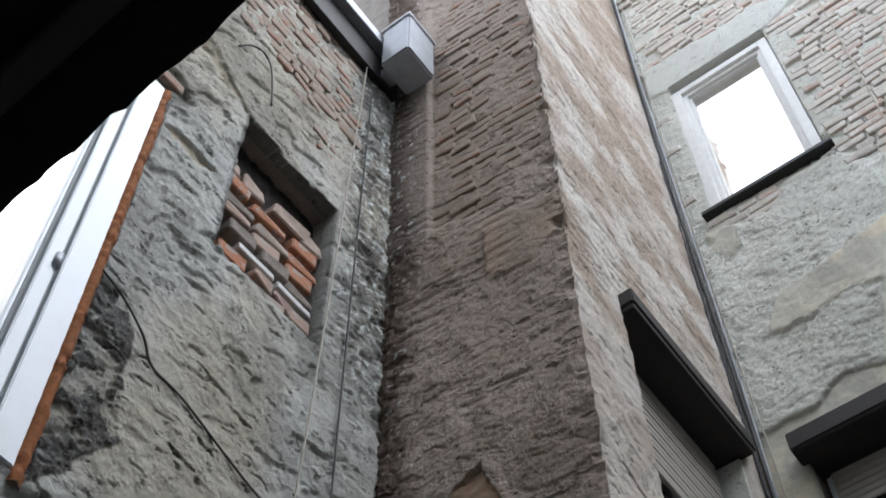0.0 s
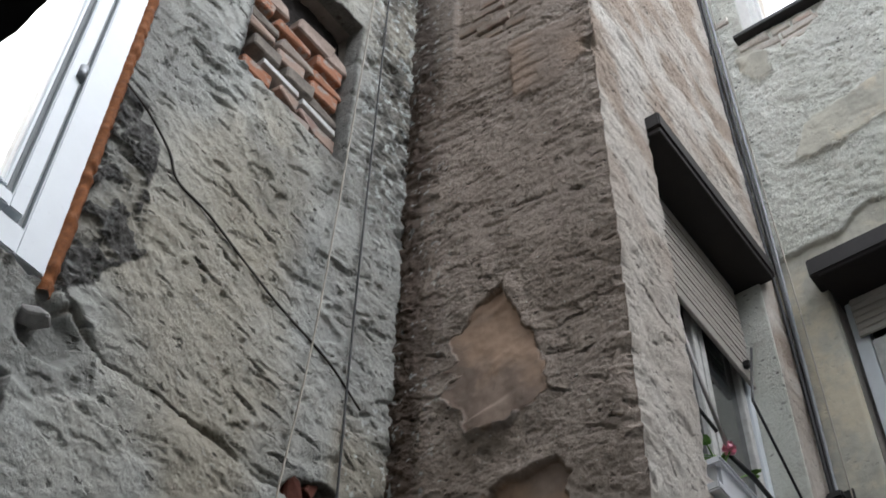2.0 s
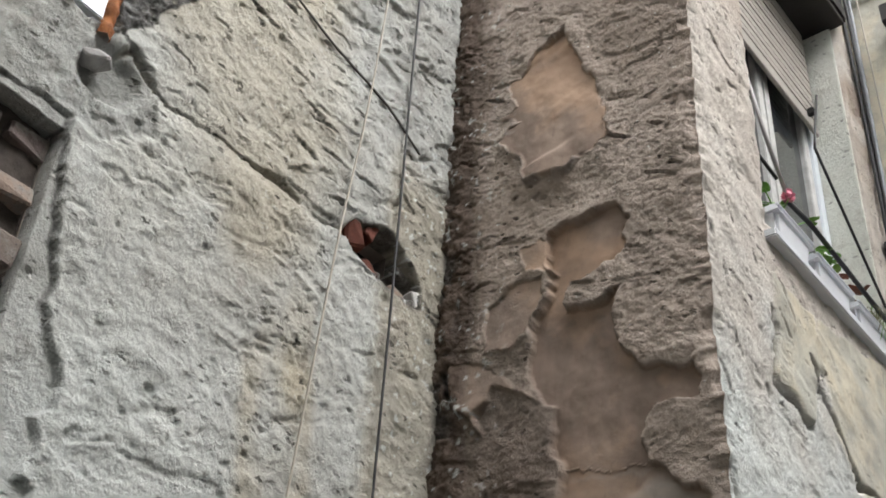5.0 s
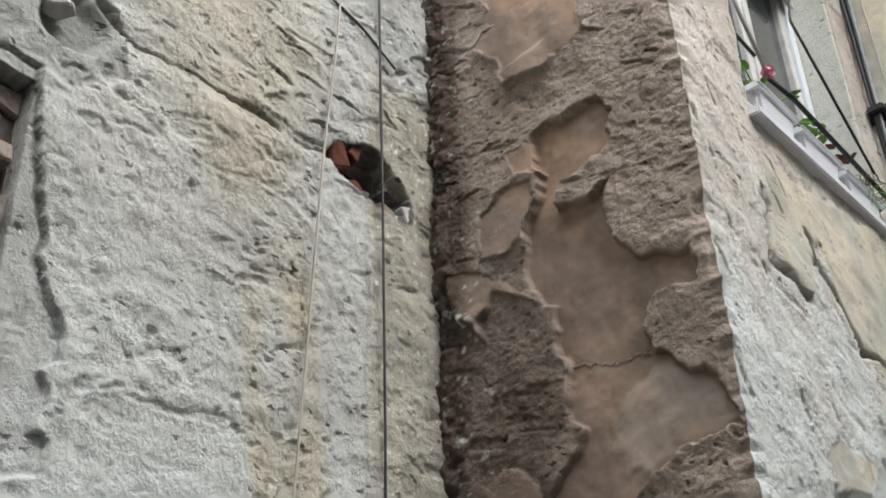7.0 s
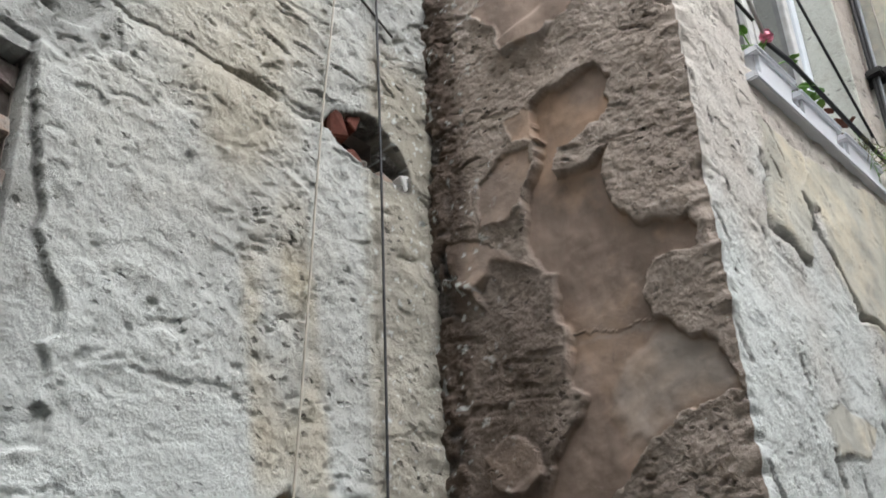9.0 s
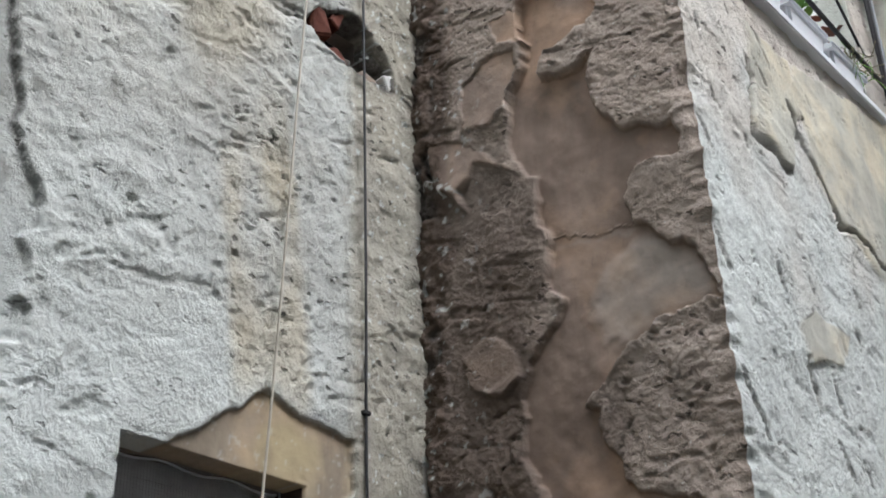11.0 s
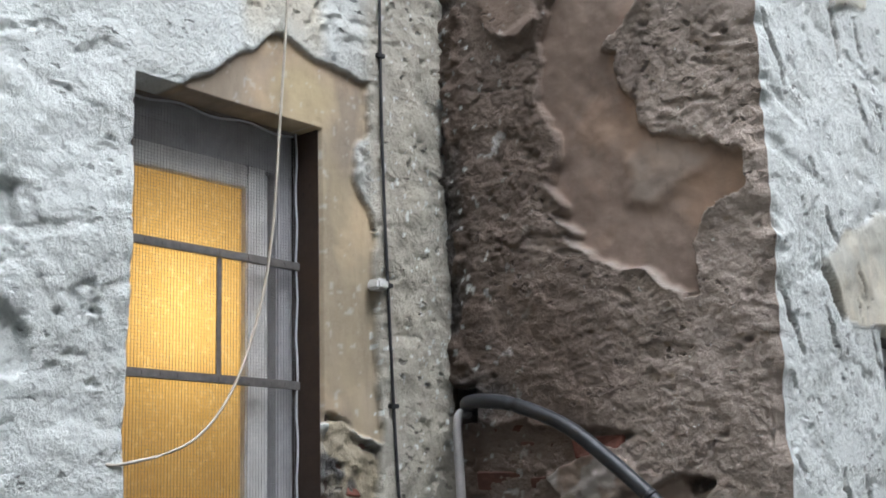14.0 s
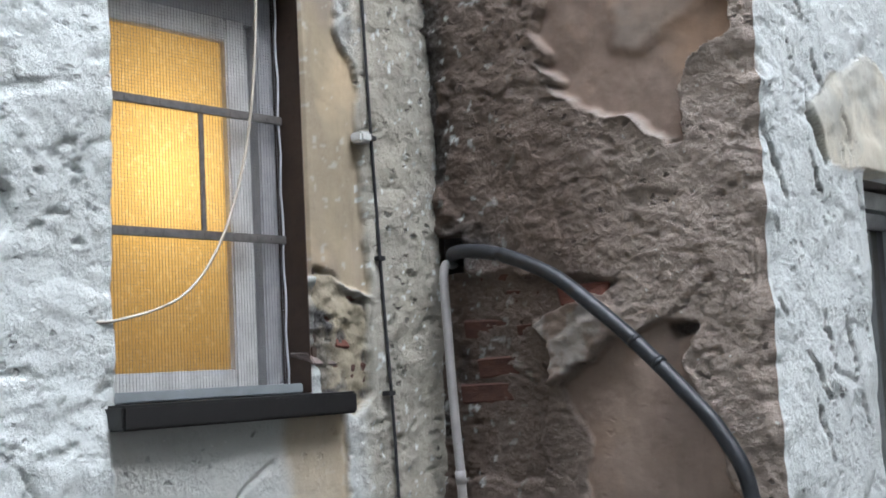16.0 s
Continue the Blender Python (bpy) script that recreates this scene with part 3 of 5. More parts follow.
    sd = from_polygon(js, jz, [(1.30, 4.02), (1.20, 3.80), (1.38, 3.68), (2.2, 3.72), (2.2, 4.04)])
    m = smooth(sd, -0.01, 0.02)
    masks["soot_shade"] = np.maximum(masks["soot_shade"], 0.28 * m)
    h = h - 0.012 * m
    # sooty, blistered courses near the inner corner, above
    m = smooth(S, 0.42, 0.22) * smooth(Z, 5.0, 6.2)
    masks["soot_shade"] = np.maximum(masks["soot_shade"], 0.70 * m * smooth(fbm(S * 12, Z * 9, 66, 4), -0.6, 0.4))
    masks["chalk_lift"] = np.maximum(masks["chalk_lift"], 0.85 * m * smooth(fbm(S * 34, Z * 34, 67, 3), 0.42, 0.62))
    # grimy mottling high up, its dark colour also standing for weaker light
    grime_dimming = smooth(Z + 0.8 * fbm(S * 1.7, Z * 1.3, 70, 3), 4.4, 5.4)
    masks["soot_shade"] = np.maximum(masks["soot_shade"], 0.34 * grime_dimming * smooth(fbm(S * 4.5, Z * 3.2, 72, 4), -0.35, 0.6))
    h = h - 0.014 * grime_dimming * smooth(fbm(S * 5 + 3, (Z + 0.4 * S) * 9, 73, 3), 0.5, 0.62)
    h = h + 0.008 * m * fbm(S * 28, Z * 40, 68, 3)
    low = smooth(S, 0.34, 0.26) * smooth(Z, 5.0, 4.6)
    masks["chalk_lift"] = np.maximum(masks["chalk_lift"], 0.8 * smooth(fbm(S * 60, Z * 60, 69, 2), 0.78, 0.9) * np.maximum(low, 0.25))
    # bare courses high up
    bare = smooth(Z + 0.5 * fbm(S * 2, Z * 2, 80, 2), 7.35, 7.6) * smooth(S, 0.16, 0.3)
    bare = np.maximum(bare, smooth(S + 0.06 * fbm(S * 5, Z * 5, 81, 2), 1.27, 1.33) * smooth(Z, 6.3, 6.5))
    h = h - 0.018 * bare
    masks["stain"] = np.maximum(masks["stain"], 0.3 * bare)
    # rubble between the low window's plaster and the corner strip
    m = smooth(from_polygon(js, jz, [(0.44, 1.78), (0.36, 1.74), (0.27, 1.70), (0.25, 1.46), (0.30, 1.40), (0.44, 1.45)]), -0.006, 0.008)
    h = h - 0.024 * m + 0.012 * m * fbm(S * 24, Z * 24, 83, 2)
    masks["stain"] = np.maximum(masks["stain"], 0.8 * m)
    masks["chalk_lift"] = masks["chalk_lift"] * (1 - m)
    strip = smooth(S, 0.33, 0.26) * smooth(Z, 4.6, 4.3)
    masks["stain"] = np.maximum(masks["stain"], 0.40 * strip)
    masks["soot_shade"] = np.maximum(masks["soot_shade"], 0.22 * strip * smooth(fbm(S * 8, Z * 5, 79, 3), -0.9, 0.5))
    masks["soot_shade"] = np.maximum(masks["soot_shade"], m * (0.30 + 0.6 * smooth(fbm(S * 20, Z * 20, 84, 2), -0.2, 0.4)) + 0.5 * smooth(np.hypot(S - 0.44, (Z - 1.55) * 0.6), 0.09, 0.03))
    # broken edge of the knocked-through hole, its depth blackened in colour for shade
    m = smooth(from_polygon(js, jz, [(0.50, 3.985), (0.42, 4.06), (0.30, 4.10), (0.14, 4.03), (0.08, 3.97), (0.20, 3.89), (0.34, 3.93)]), -0.008, 0.01)
    h = h - 0.035 * m
    masks["stain"] = np.maximum(masks["stain"], 0.6 * m)
    masks["soot_shade"] = np.maximum(masks["soot_shade"], 0.9 * smooth(from_polygon(js, jz, [(0.40, 3.99), (0.37, 4.08), (0.26, 4.09), (0.18, 4.02), (0.10, 3.985), (0.10, 3.91), (0.26, 3.90)]), -0.03, 0.0))
    # hollow round the wedged stone, its shade also coloured in
    m = smooth(np.hypot((js - 1.40) * 0.9, jz - 3.90), 0.11, 0.06)
    h = h - 0.035 * m
    masks["soot_shade"] = np.maximum(masks["soot_shade"], 0.5 * m)
    # broken hollow at the head of the plastic window, darkened in colour as shade
    m = smooth(from_polygon(js, jz, [(1.64, 6.30), (1.44, 6.30), (1.34, 6.36), (1.30, 6.48), (1.42, 6.60), (1.65, 6.48)]), -0.01, 0.015)
    h = h - 0.03 * m
    masks["soot_shade"] = np.maximum(masks["soot_shade"], 0.75 * m)
    # rim of the bricked-up window, dark in colour for its shaded reveal
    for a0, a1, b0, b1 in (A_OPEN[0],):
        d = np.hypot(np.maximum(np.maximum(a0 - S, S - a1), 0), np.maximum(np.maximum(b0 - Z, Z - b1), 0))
        masks["soot_shade"] = np.maximum(masks["soot_shade"], 0.7 * smooth(d, 0.022, 0.006))
    # torn edge beside the bricked-up opening, and the loose slot
    for poly, depth in (([(1.42, 6.10), (1.33, 6.17), (1.11, 6.17), (1.20, 6.09)], 0.02), ([(1.42, 7.2), (1.36, 7.2), (1.24, 7.0), (1.02, 6.84), (1.03, 6.80), (1.30, 6.92)], 0.016)):
        sd = from_polygon(js, jz, poly)
        m = smooth(sd, -0.004, 0.004)
        h = h - depth * m
        masks["stain"] = np.maximum(masks["stain"], 0.6 * m)
    return h, masks


P1 = [(0.494, 5.068), (0.543, 4.86), (0.617, 4.736), (0.652, 4.513), (0.682, 4.429), (0.575, 4.366), (0.511, 4.318), (0.424, 4.329), (0.342, 4.329), (0.321, 4.436), (0.27, 4.551), (0.22, 4.614), (0.301, 4.656), (0.226, 4.73), (0.286, 4.739), (0.25, 4.858), (0.267, 4.91), (0.351, 4.958), (0.447, 5.016)]
P2 = [(0.44, 4.116), (0.562, 4.144), (0.668, 4.137), (0.725, 4.05), (0.679, 4.011), (0.693, 3.959), (0.661, 3.92), (0.606, 3.889), (0.522, 3.887), (0.481, 3.792), (0.572, 3.78), (0.677, 3.81), (0.628, 3.711), (0.654, 3.637), (0.739, 3.496), (0.794, 3.495), (0.901, 3.48), (0.919, 3.43), (0.897, 3.356), (0.775, 3.37), (0.727, 3.288), (0.74, 3.19), (0.46, 3.2), (0.443, 3.449), (0.361, 3.543), (0.378, 3.722), (0.421, 3.831), (0.422, 4.055)]
P3 = [(0.46, 3.23), (0.733, 3.205), (0.804, 3.137), (0.899, 3.104), (0.945, 3.014), (0.971, 2.9), (0.901, 2.906), (0.777, 2.879), (0.68, 2.826), (0.534, 2.727), (0.575, 2.693), (0.585, 2.619), (0.633, 2.492), (0.662, 2.456), (0.771, 2.44), (0.828, 2.399), (0.931, 2.322), (0.933, 2.28), (0.823, 2.216), (0.765, 2.15), (0.772, 2.045), (0.726, 2.037), (0.599, 2.103), (0.471, 2.158), (0.386, 2.223), (0.425, 2.232), (0.366, 2.28), (0.403, 2.312), (0.371, 2.364), (0.385, 2.455), (0.339, 2.628), (0.349, 2.791), (0.383, 2.884), (0.505, 3.037), (0.445, 3.109)]
PALE = [(0.619, 3.105), (0.728, 3.155), (0.899, 3.096), (0.945, 3.014), (0.964, 2.903), (0.777, 2.879), (0.681, 2.834), (0.598, 2.866), (0.575, 2.965)]
SWIRL = [(0.585, 2.385), (0.639, 2.45), (0.764, 2.424), (0.83, 2.37), (0.769, 2.299), (0.674, 2.256), (0.595, 2.284)]


def relief_b(S, Z):
    h = coat(S, Z, 13, 0.45, 0.55) + 0.003 * np.abs(fbm(S * 30, Z * 38, 90, 3, 0.6)) + 0.004 * fbm(S * 13, Z * 13, 116, 2)
    js, jz = jagged(S, Z, 91, 0.018)
    masks = {k: np.zeros(len(S)) for k in ("skin", "stain", "soot_shade", "chalk_lift")}
    soft = 0.007 * fbm(S * 5, Z * 4, 92, 3) + 0.003 * fbm(S * 13, Z * 11, 88, 3)
    folds = 0.014 * smooth(fbm(S * 3, Z * 9 - 3.5 * S, 93, 2), 0.0, 0.7) * smooth(S, 0.62, 0.35)
    tear, lip = gashes(S, Z, 140, 0.12, 0.40, 0.06, 0.008, -12)
    tear, lip = tear * smooth(Z, 3.2, 4.3), lip * smooth(Z, 3.2, 4.3)
    h = h - 0.018 * tear + 0.006 * lip
    # where the gritty top coat fell off: depth at the top and at the foot of each patch, folds, curl of its foot
    for poly, top, foot, folded, curled, full in (
            (P2, -0.022, -0.028, 0.25, 0.5, 1.0), (P3, -0.030, -0.028, 0.25, 1.0, 1.0), (P1, -0.022, 0.030, 1.0, 1.0, 1.0),
            ([(0.335, 4.088), (0.426, 4.095), (0.432, 3.936), (0.334, 3.99)], 0.010, 0.022, 0.6, 0.6, 0.9),
            ([(0.194, 3.883), (0.312, 3.95), (0.399, 3.93), (0.406, 3.827), (0.372, 3.703), (0.289, 3.677), (0.202, 3.689), (0.178, 3.812)], 0.004, 0.024, 0.9, 0.8, 0.85),
            ([(0.068, 3.687), (0.136, 3.7), (0.282, 3.596), (0.40, 3.48), (0.339, 3.532), (0.236, 3.564), (0.165, 3.481), (0.193, 3.415), (0.113, 3.518)], 0.006, 0.028, 0.5, 0.8, 0.7),
            ([(0.164, 2.944), (0.275, 2.984), (0.33, 2.942), (0.342, 2.827), (0.246, 2.801), (0.191, 2.875)], 0.0, 0.020, 0.5, 0.8, 0.55),
            ([(0.405, 1.452), (0.508, 1.519), (0.623, 1.582), (0.701, 1.605), (0.759, 1.594), (0.764, 1.56), (0.722, 1.495), (0.8, 1.359), (0.86, 1.17), (0.9, 0.9), (0.43, 0.9), (0.455, 1.337)], -0.026, -0.014, 0.1, 0.0, 0.9)):
        zs = [q[1] for q in poly]
        near = (Z > min(zs) - 0.14) & (Z < max(zs) + 0.14)
        sd = np.full(len(S), -9.0)
        sd[near] = from_polygon(js[near], jz[near], poly)
        m = smooth(sd, -0.002, 0.004)
        k = np.clip((Z - min(zs)) / (max(zs) - min(zs)), 0, 1)
        # the coat round the patch has come loose and stands off
        if full == 1.0:
            h = h + 0.013 * smooth(sd, -0.07, -0.004) * (1 - m) * (1 - masks["skin"]) * smooth(fbm(S * 7, Z * 7, 87, 2), -0.5, 0.4)
        h = h * (1 - m) + m * (foot + (top - foot) * k + soft + folds * folded)
        # the foot's edge curls out and turns paler
        curl = smooth(np.abs(sd - 0.004), 0.013, 0.0) * smooth(k, 0.35, 0.1) * smooth(fbm(S * 14, Z * 14, 89, 2), -0.3, 0.3) * curled
        h = h + 0.018 * curl
        masks["chalk_lift"] = np.maximum(masks["chalk_lift"], 0.15 * curl)
        masks["skin"] = np.maximum(masks["skin"] * (1 - m), m * full)
    # thicker pale trowelling left inside the large patch, and a swirl of it lower down
    sd = from_polygon(js, jz, PALE)
    m = smooth(sd, -0.02, 0.03)
    h = h + 0.008 * m
    masks["chalk_lift"] = np.maximum(masks["chalk_lift"], 0.16 * m * masks["skin"])
    sd = from_polygon(js, jz, SWIRL)
    h = h + 0.004 * smooth(np.abs(sd - 0.015), 0.04, 0.0) * masks["skin"] + 0.010 * smooth(sd, -0.03, 0.07) * masks["skin"]
    masks["chalk_lift"] = np.maximum(masks["chalk_lift"], 0.10 * smooth(sd, -0.01, 0.05) * masks["skin"])
    # a flap of pale old plaster hanging under the hose
    sd = from_polygon(js, jz, [(0.322, 1.608), (0.402, 1.646), (0.516, 1.638), (0.623, 1.582), (0.492, 1.526), (0.372, 1.453), (0.353, 1.555)])
    flap = smooth(sd, -0.003, 0.005)
    # deep slot beside the corner, darker inside
    m = smooth(from_polygon(js, jz, [(0.025, 3.69), (0.07, 3.69), (0.085, 3.56), (0.04, 3.59)]), -0.004, 0.006)
    h = h - 0.03 * m
    masks["soot_shade"] = np.maximum(masks["soot_shade"], 0.8 * m)
    # damp, dark band along the inner corner; black in its gaps is painted shade
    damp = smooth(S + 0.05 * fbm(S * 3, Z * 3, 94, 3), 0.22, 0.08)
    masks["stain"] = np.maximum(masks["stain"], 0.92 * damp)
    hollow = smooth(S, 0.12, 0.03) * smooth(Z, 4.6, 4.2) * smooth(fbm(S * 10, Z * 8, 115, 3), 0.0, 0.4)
    masks["soot_shade"] = np.maximum(masks["soot_shade"], 0.7 * hollow)
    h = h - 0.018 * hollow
    # lower damp stain, spread so that its colour also stands for shade
    wet_shade = smooth(S + 0.14 * fbm(S * 3, Z * 2.2, 95, 3), 0.72, 0.34) * smooth(Z, 4.1, 3.0)
    masks["stain"] = np.maximum(masks["stain"], 0.78 * wet_shade * (1 - 0.30 * masks["skin"]))
    masks["chalk_lift"] = masks["chalk_lift"] + 0.5 * smooth(fbm(S * 45, Z * 45, 96, 2), 0.72, 0.85) * smooth(S, 0.35, 0.1)
    h = h + 0.010 * smooth(S, 0.14, 0.04) * fbm(S * 30, Z * 30, 97, 3) - 0.01 * smooth(S, 0.05, 0.0)
    # old cement on the upper part of the corner
    m = smooth(S, 0.27, 0.24) * smooth(Z, 6.7, 6.9) * smooth(Z, 8.9, 8.6)
    h = h * (1 - 0.6 * m) + 0.012 * m
    masks["soot_shade"] = np.maximum(masks["soot_shade"], 0.30 * m)
    # cement lump
    m = smooth(from_polygon(js, jz, [(0.55, 6.69), (0.96, 6.63), (0.95, 6.31), (0.73, 6.15), (0.56, 6.24)]), -0.01, 0.01)
    h = h * (1 - 0.6 * m) + 0.014 * m
    masks["skin"] = np.maximum(masks["skin"], 0.5 * m)
    # bare courses above, faint courses through the render below them
    faint = np.abs((Z / 0.077) % 1 - 0.5) * 2
    h = h - 0.006 * smooth(faint + 0.5 * fbm(S * 5, Z * 6, 118, 3), 0.6, 0.95) * smooth(Z, 5.2, 6.2) * smooth(fbm(S * 4, Z * 5, 98, 2), -0.5, 0.2)
    h = h - 0.016 * smooth(Z + 0.25 * fbm(S * 3, Z * 3, 99, 2), 6.9, 7.1) * smooth(S, 0.24, 0.28)
    # rubble round the pipe's hole
    m = smooth(from_polygon(js, jz, [(0.0, 1.80), (0.12, 1.76), (0.36, 1.74), (0.57, 1.70), (0.45, 1.64), (0.31, 1.62), (0.37, 1.48), (0.30, 1.2), (0.0, 1.2)]), -0.006, 0.008)
    h = h - 0.024 * m * (1 - flap)
    masks["stain"] = np.maximum(masks["stain"], 0.55 * m) * (1 - flap)
    h = h * (1 - flap) + flap * (0.018 + 0.020 * np.abs(fbm(S * 16, Z * 16, 119, 3)))
    masks["skin"] = np.maximum(masks["skin"], 0.6 * flap)
    masks["chalk_lift"] = np.maximum(masks["chalk_lift"], 0.28 * flap * smooth(fbm(S * 20, Z * 20, 117, 3), -0.3, 0.4))
    m = smooth(np.hypot((js - 0.10) * 0.55, jz - 1.825), 0.10, 0.03)
    masks["soot_shade"] = np.maximum(masks["soot_shade"], 0.75 * m * smooth(fbm(S * 12, Z * 12, 113, 3), -0.6, 0.2))
    # small deep hollow, darker in the middle
    m = smooth(np.hypot(js - 0.735, (jz - 1.572) * 1.2), 0.036, 0.018)
    h = h - 0.04 * m
    masks["soot_shade"] = np.maximum(masks["soot_shade"], 0.7 * m)
    return h, masks


def relief_c(S, Z):
    h = coat(S, Z, 23, 0.35, 0.35) + 0.004 * fbm(S * 14, Z * 14, 130, 2)
    steep, lip = gashes(S, Z, 131, 0.17, 0.50, 0.11, 0.0095, -66, 14)
    steep, lip = steep * smooth(Z, 4.6, 3.9), lip * smooth(Z, 4.6, 3.9)
    level, lip2 = gashes(S, Z, 137, 0.13, 0.5, 0.07, 0.0075, -8)
    level, lip2 = level * smooth(Z, 4.0, 4.6), lip2 * smooth(Z, 4.0, 4.6)
    h = h - 0.026 * steep + 0.006 * lip - 0.018 * level + 0.004 * lip2
    js, jz = jagged(S, Z, 101, 0.012)
    masks = {k: np.zeros(len(S)) for k in ("skin", "stain", "soot_shade", "chalk_lift")}
    for poly in ([(0.43, 4.02), (0.41, 3.75), (0.36, 3.6), (0.6, 3.53), (0.71, 3.76), (0.74, 4.02)],
                 [(0.63, 3.79), (0.76, 3.79), (0.78, 3.6), (0.89, 3.46), (1.05, 3.40), (1.70, 3.2), (1.70, 4.2), (0.79, 4.03)],
                 [(0.43, 2.96), (0.47, 2.85), (0.69, 2.9), (0.78, 3.03), (0.55, 3.03)],
                 [(0.27, 2.12), (0.43, 2.22), (0.67, 2.3), (0.9, 2.2), (0.9, 1.98), (0.38, 1.97), (0.3, 2.03)]):
        m = smooth(from_polygon(js, jz, poly), -0.006, 0.008)
        h = h * (1 - 0.6 * m) + 0.006 * m + 0.007 * m * smooth(fbm(S * 8, Z * 8, 106, 2), -0.3, 0.6)
        masks["skin"] = np.maximum(masks["skin"], 0.8 * m)
    # dark gaps where thick flakes have come off the wall, their shade put into the colour
    gap = np.minimum(from_line(js, jz, [(0.407, 3.86), (0.40, 3.70), (0.36, 3.565), (0.587, 3.526)]), from_line(js, jz, [(0.66, 3.80), (0.772, 3.649), (0.907, 3.46), (1.10, 3.467), (1.30, 3.36)]))
    gap = np.minimum(gap, from_line(js, jz, [(0.245, 2.15), (0.293, 2.05), (0.346, 1.98)]))
    gap = smooth(gap, 0.014, 0.005)
    h = h - 0.045 * gap
    faint = np.abs((Z / 0.077) % 1 - 0.5) * 2
    upper = smooth(Z, 4.6, 6.0)
    row = np.floor(Z / 0.077)
    joint = np.abs(((S + 0.13 * (row % 2)) / 0.26) % 1 - 0.5) * 2
    h = h - upper * (0.005 * smooth(faint + 0.4 * fbm(S * 6, Z * 7, 108, 3), 0.55, 0.95) + 0.004 * smooth(joint, 0.88, 0.98)) * smooth(fbm(S * 5, Z * 5, 102, 3), -0.7, 0.1)
    masks["stain"] = 0.85 * upper * smooth(fbm(S * 3, Z * 4, 103, 3), -0.5, 0.5)
    # chalky low down, with the wall's lit brightness put into the tint
    masks["chalk_lift"] = 0.85 * smooth(Z + 0.4 * fbm(S * 4, Z * 3, 104, 3), 4.2, 3.0) * (1 - masks["skin"]) * (1 - steep) * (1 - gap)
    # slots are darker where they are cut, flake gaps nearly black
    masks["soot_shade"] = np.maximum(np.maximum(0.6 * steep, 0.5 * level), 0.9 * gap)
    return h, masks


def relief_d(S, Z):
    h = coat(S, Z, 33, 0.5, 1.3)
    js, jz = jagged(S, Z, 111, 0.015)
    masks = {k: np.zeros(len(S)) for k in ("skin", "stain", "soot_shade", "chalk_lift")}
    # flaked lower skins
    for poly, d in (([(0.29, 7.10), (0.52, 7.06), (0.77, 7.12), (0.97, 7.05), (1.6, 7.0), (1.6, 7.6), (0.8, 7.45), (0.4, 7.35)], 0.016),
                    ([(0.0, 6.44), (0.18, 6.45), (0.37, 6.43), (0.59, 6.56), (0.78, 6.48), (1.6, 6.5), (1.6, 4.0), (0.0, 4.0)], -0.016),
                    ([(0.12, 8.38), (0.31, 8.36), (0.33, 7.98), (0.23, 7.94), (0.14, 8.08)], 0.014)):
        m = smooth(from_polygon(js, jz, poly), -0.004, 0.006)
        h = h * (1 - 0.7 * m) + d * m
        masks["skin"] = np.maximum(masks["skin"], 0.85 * m)
    # cement lintel over the high window
    m = smooth(from_polygon(js, jz, [(0.06, 10.75), (1.10, 10.68), (1.35, 10.45), (1.03, 10.25), (0.2, 10.25), (0.06, 10.3)]), -0.006, 0.008)
    h = h * (1 - 0.8 * m) + 0.006 * m
    masks["soot_shade"] = np.maximum(masks["soot_shade"], 0.10 * m)
    masks["chalk_lift"] = np.maximum(masks["chalk_lift"], 0.25 * m)
    # bare courses
    line = 8.30 - 0.2 * smooth(S, 1.0, 1.6) + 0.12 * fbm(S * 3, Z * 2, 109, 2)
    bare = smooth(Z + 0.18 * fbm(S * 4, Z * 4, 112, 3) - line, -0.04, 0.06) * (1 - m)
    masks["bare"] = bare
    h = h - 0.024 * bare
    return h, masks


# wall_west runs on unseen to s = 8, added to block light
wall_a = core("wall_west", A, -0.3, 8.0, 0.0, 9.3, A_OPEN, 0.42, "weathered rough lime render wall with cracks and stains")
wall_b = core("wall_north_inner", B, -0.9, B_LEN - 0.08, 0.0, 13.0, B_OPEN, 0.40, "dark brown damp render wall peeling in large flakes")
wall_c = core("wall_inner_side", C, 0.08, C_LEN + 0.3, 0.0, 13.0, C_OPEN, 0.40, "pale gritty render wall beside the flower window")
wall_d = core("wall_north_outer", D, 0.0, 4.2, 0.0, 13.2, D_OPEN, 0.40, "pale brick and render wall with a high window")
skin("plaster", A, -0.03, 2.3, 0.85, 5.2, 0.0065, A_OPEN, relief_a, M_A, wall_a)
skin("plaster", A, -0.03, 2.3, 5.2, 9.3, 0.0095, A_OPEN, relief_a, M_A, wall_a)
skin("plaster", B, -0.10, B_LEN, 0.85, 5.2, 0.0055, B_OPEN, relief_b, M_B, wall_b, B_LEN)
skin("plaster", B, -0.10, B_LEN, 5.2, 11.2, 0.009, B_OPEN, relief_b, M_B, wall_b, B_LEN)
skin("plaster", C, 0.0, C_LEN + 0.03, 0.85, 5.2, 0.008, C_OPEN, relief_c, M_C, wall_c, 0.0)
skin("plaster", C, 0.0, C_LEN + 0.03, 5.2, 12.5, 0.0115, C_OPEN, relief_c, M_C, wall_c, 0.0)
skin("plaster", D, -0.03, 2.4, 4.3, 12.8, 0.0125, D_OPEN, relief_d, M_D, wall_d)

# the yard behind the camera: ground, and unseen walls added to shape the light
ground = bmesh.new()
bmesh.ops.create_grid(ground, x_segments=40, y_segments=40, size=60)
for v in ground.verts:
    v.co.z = 0.01 * noise.noise(v.co * 0.7)
tagged(part("ground", ground, M_GROUND), "worn grey concrete yard", "ground", kind="structure")
BACK = Wall((-6.0, -2.6), 0.0, 1)
back = bmesh.new()
box(back, BACK, 0.0, 5.5, 0.0, 13.5, -0.3, 0.0)
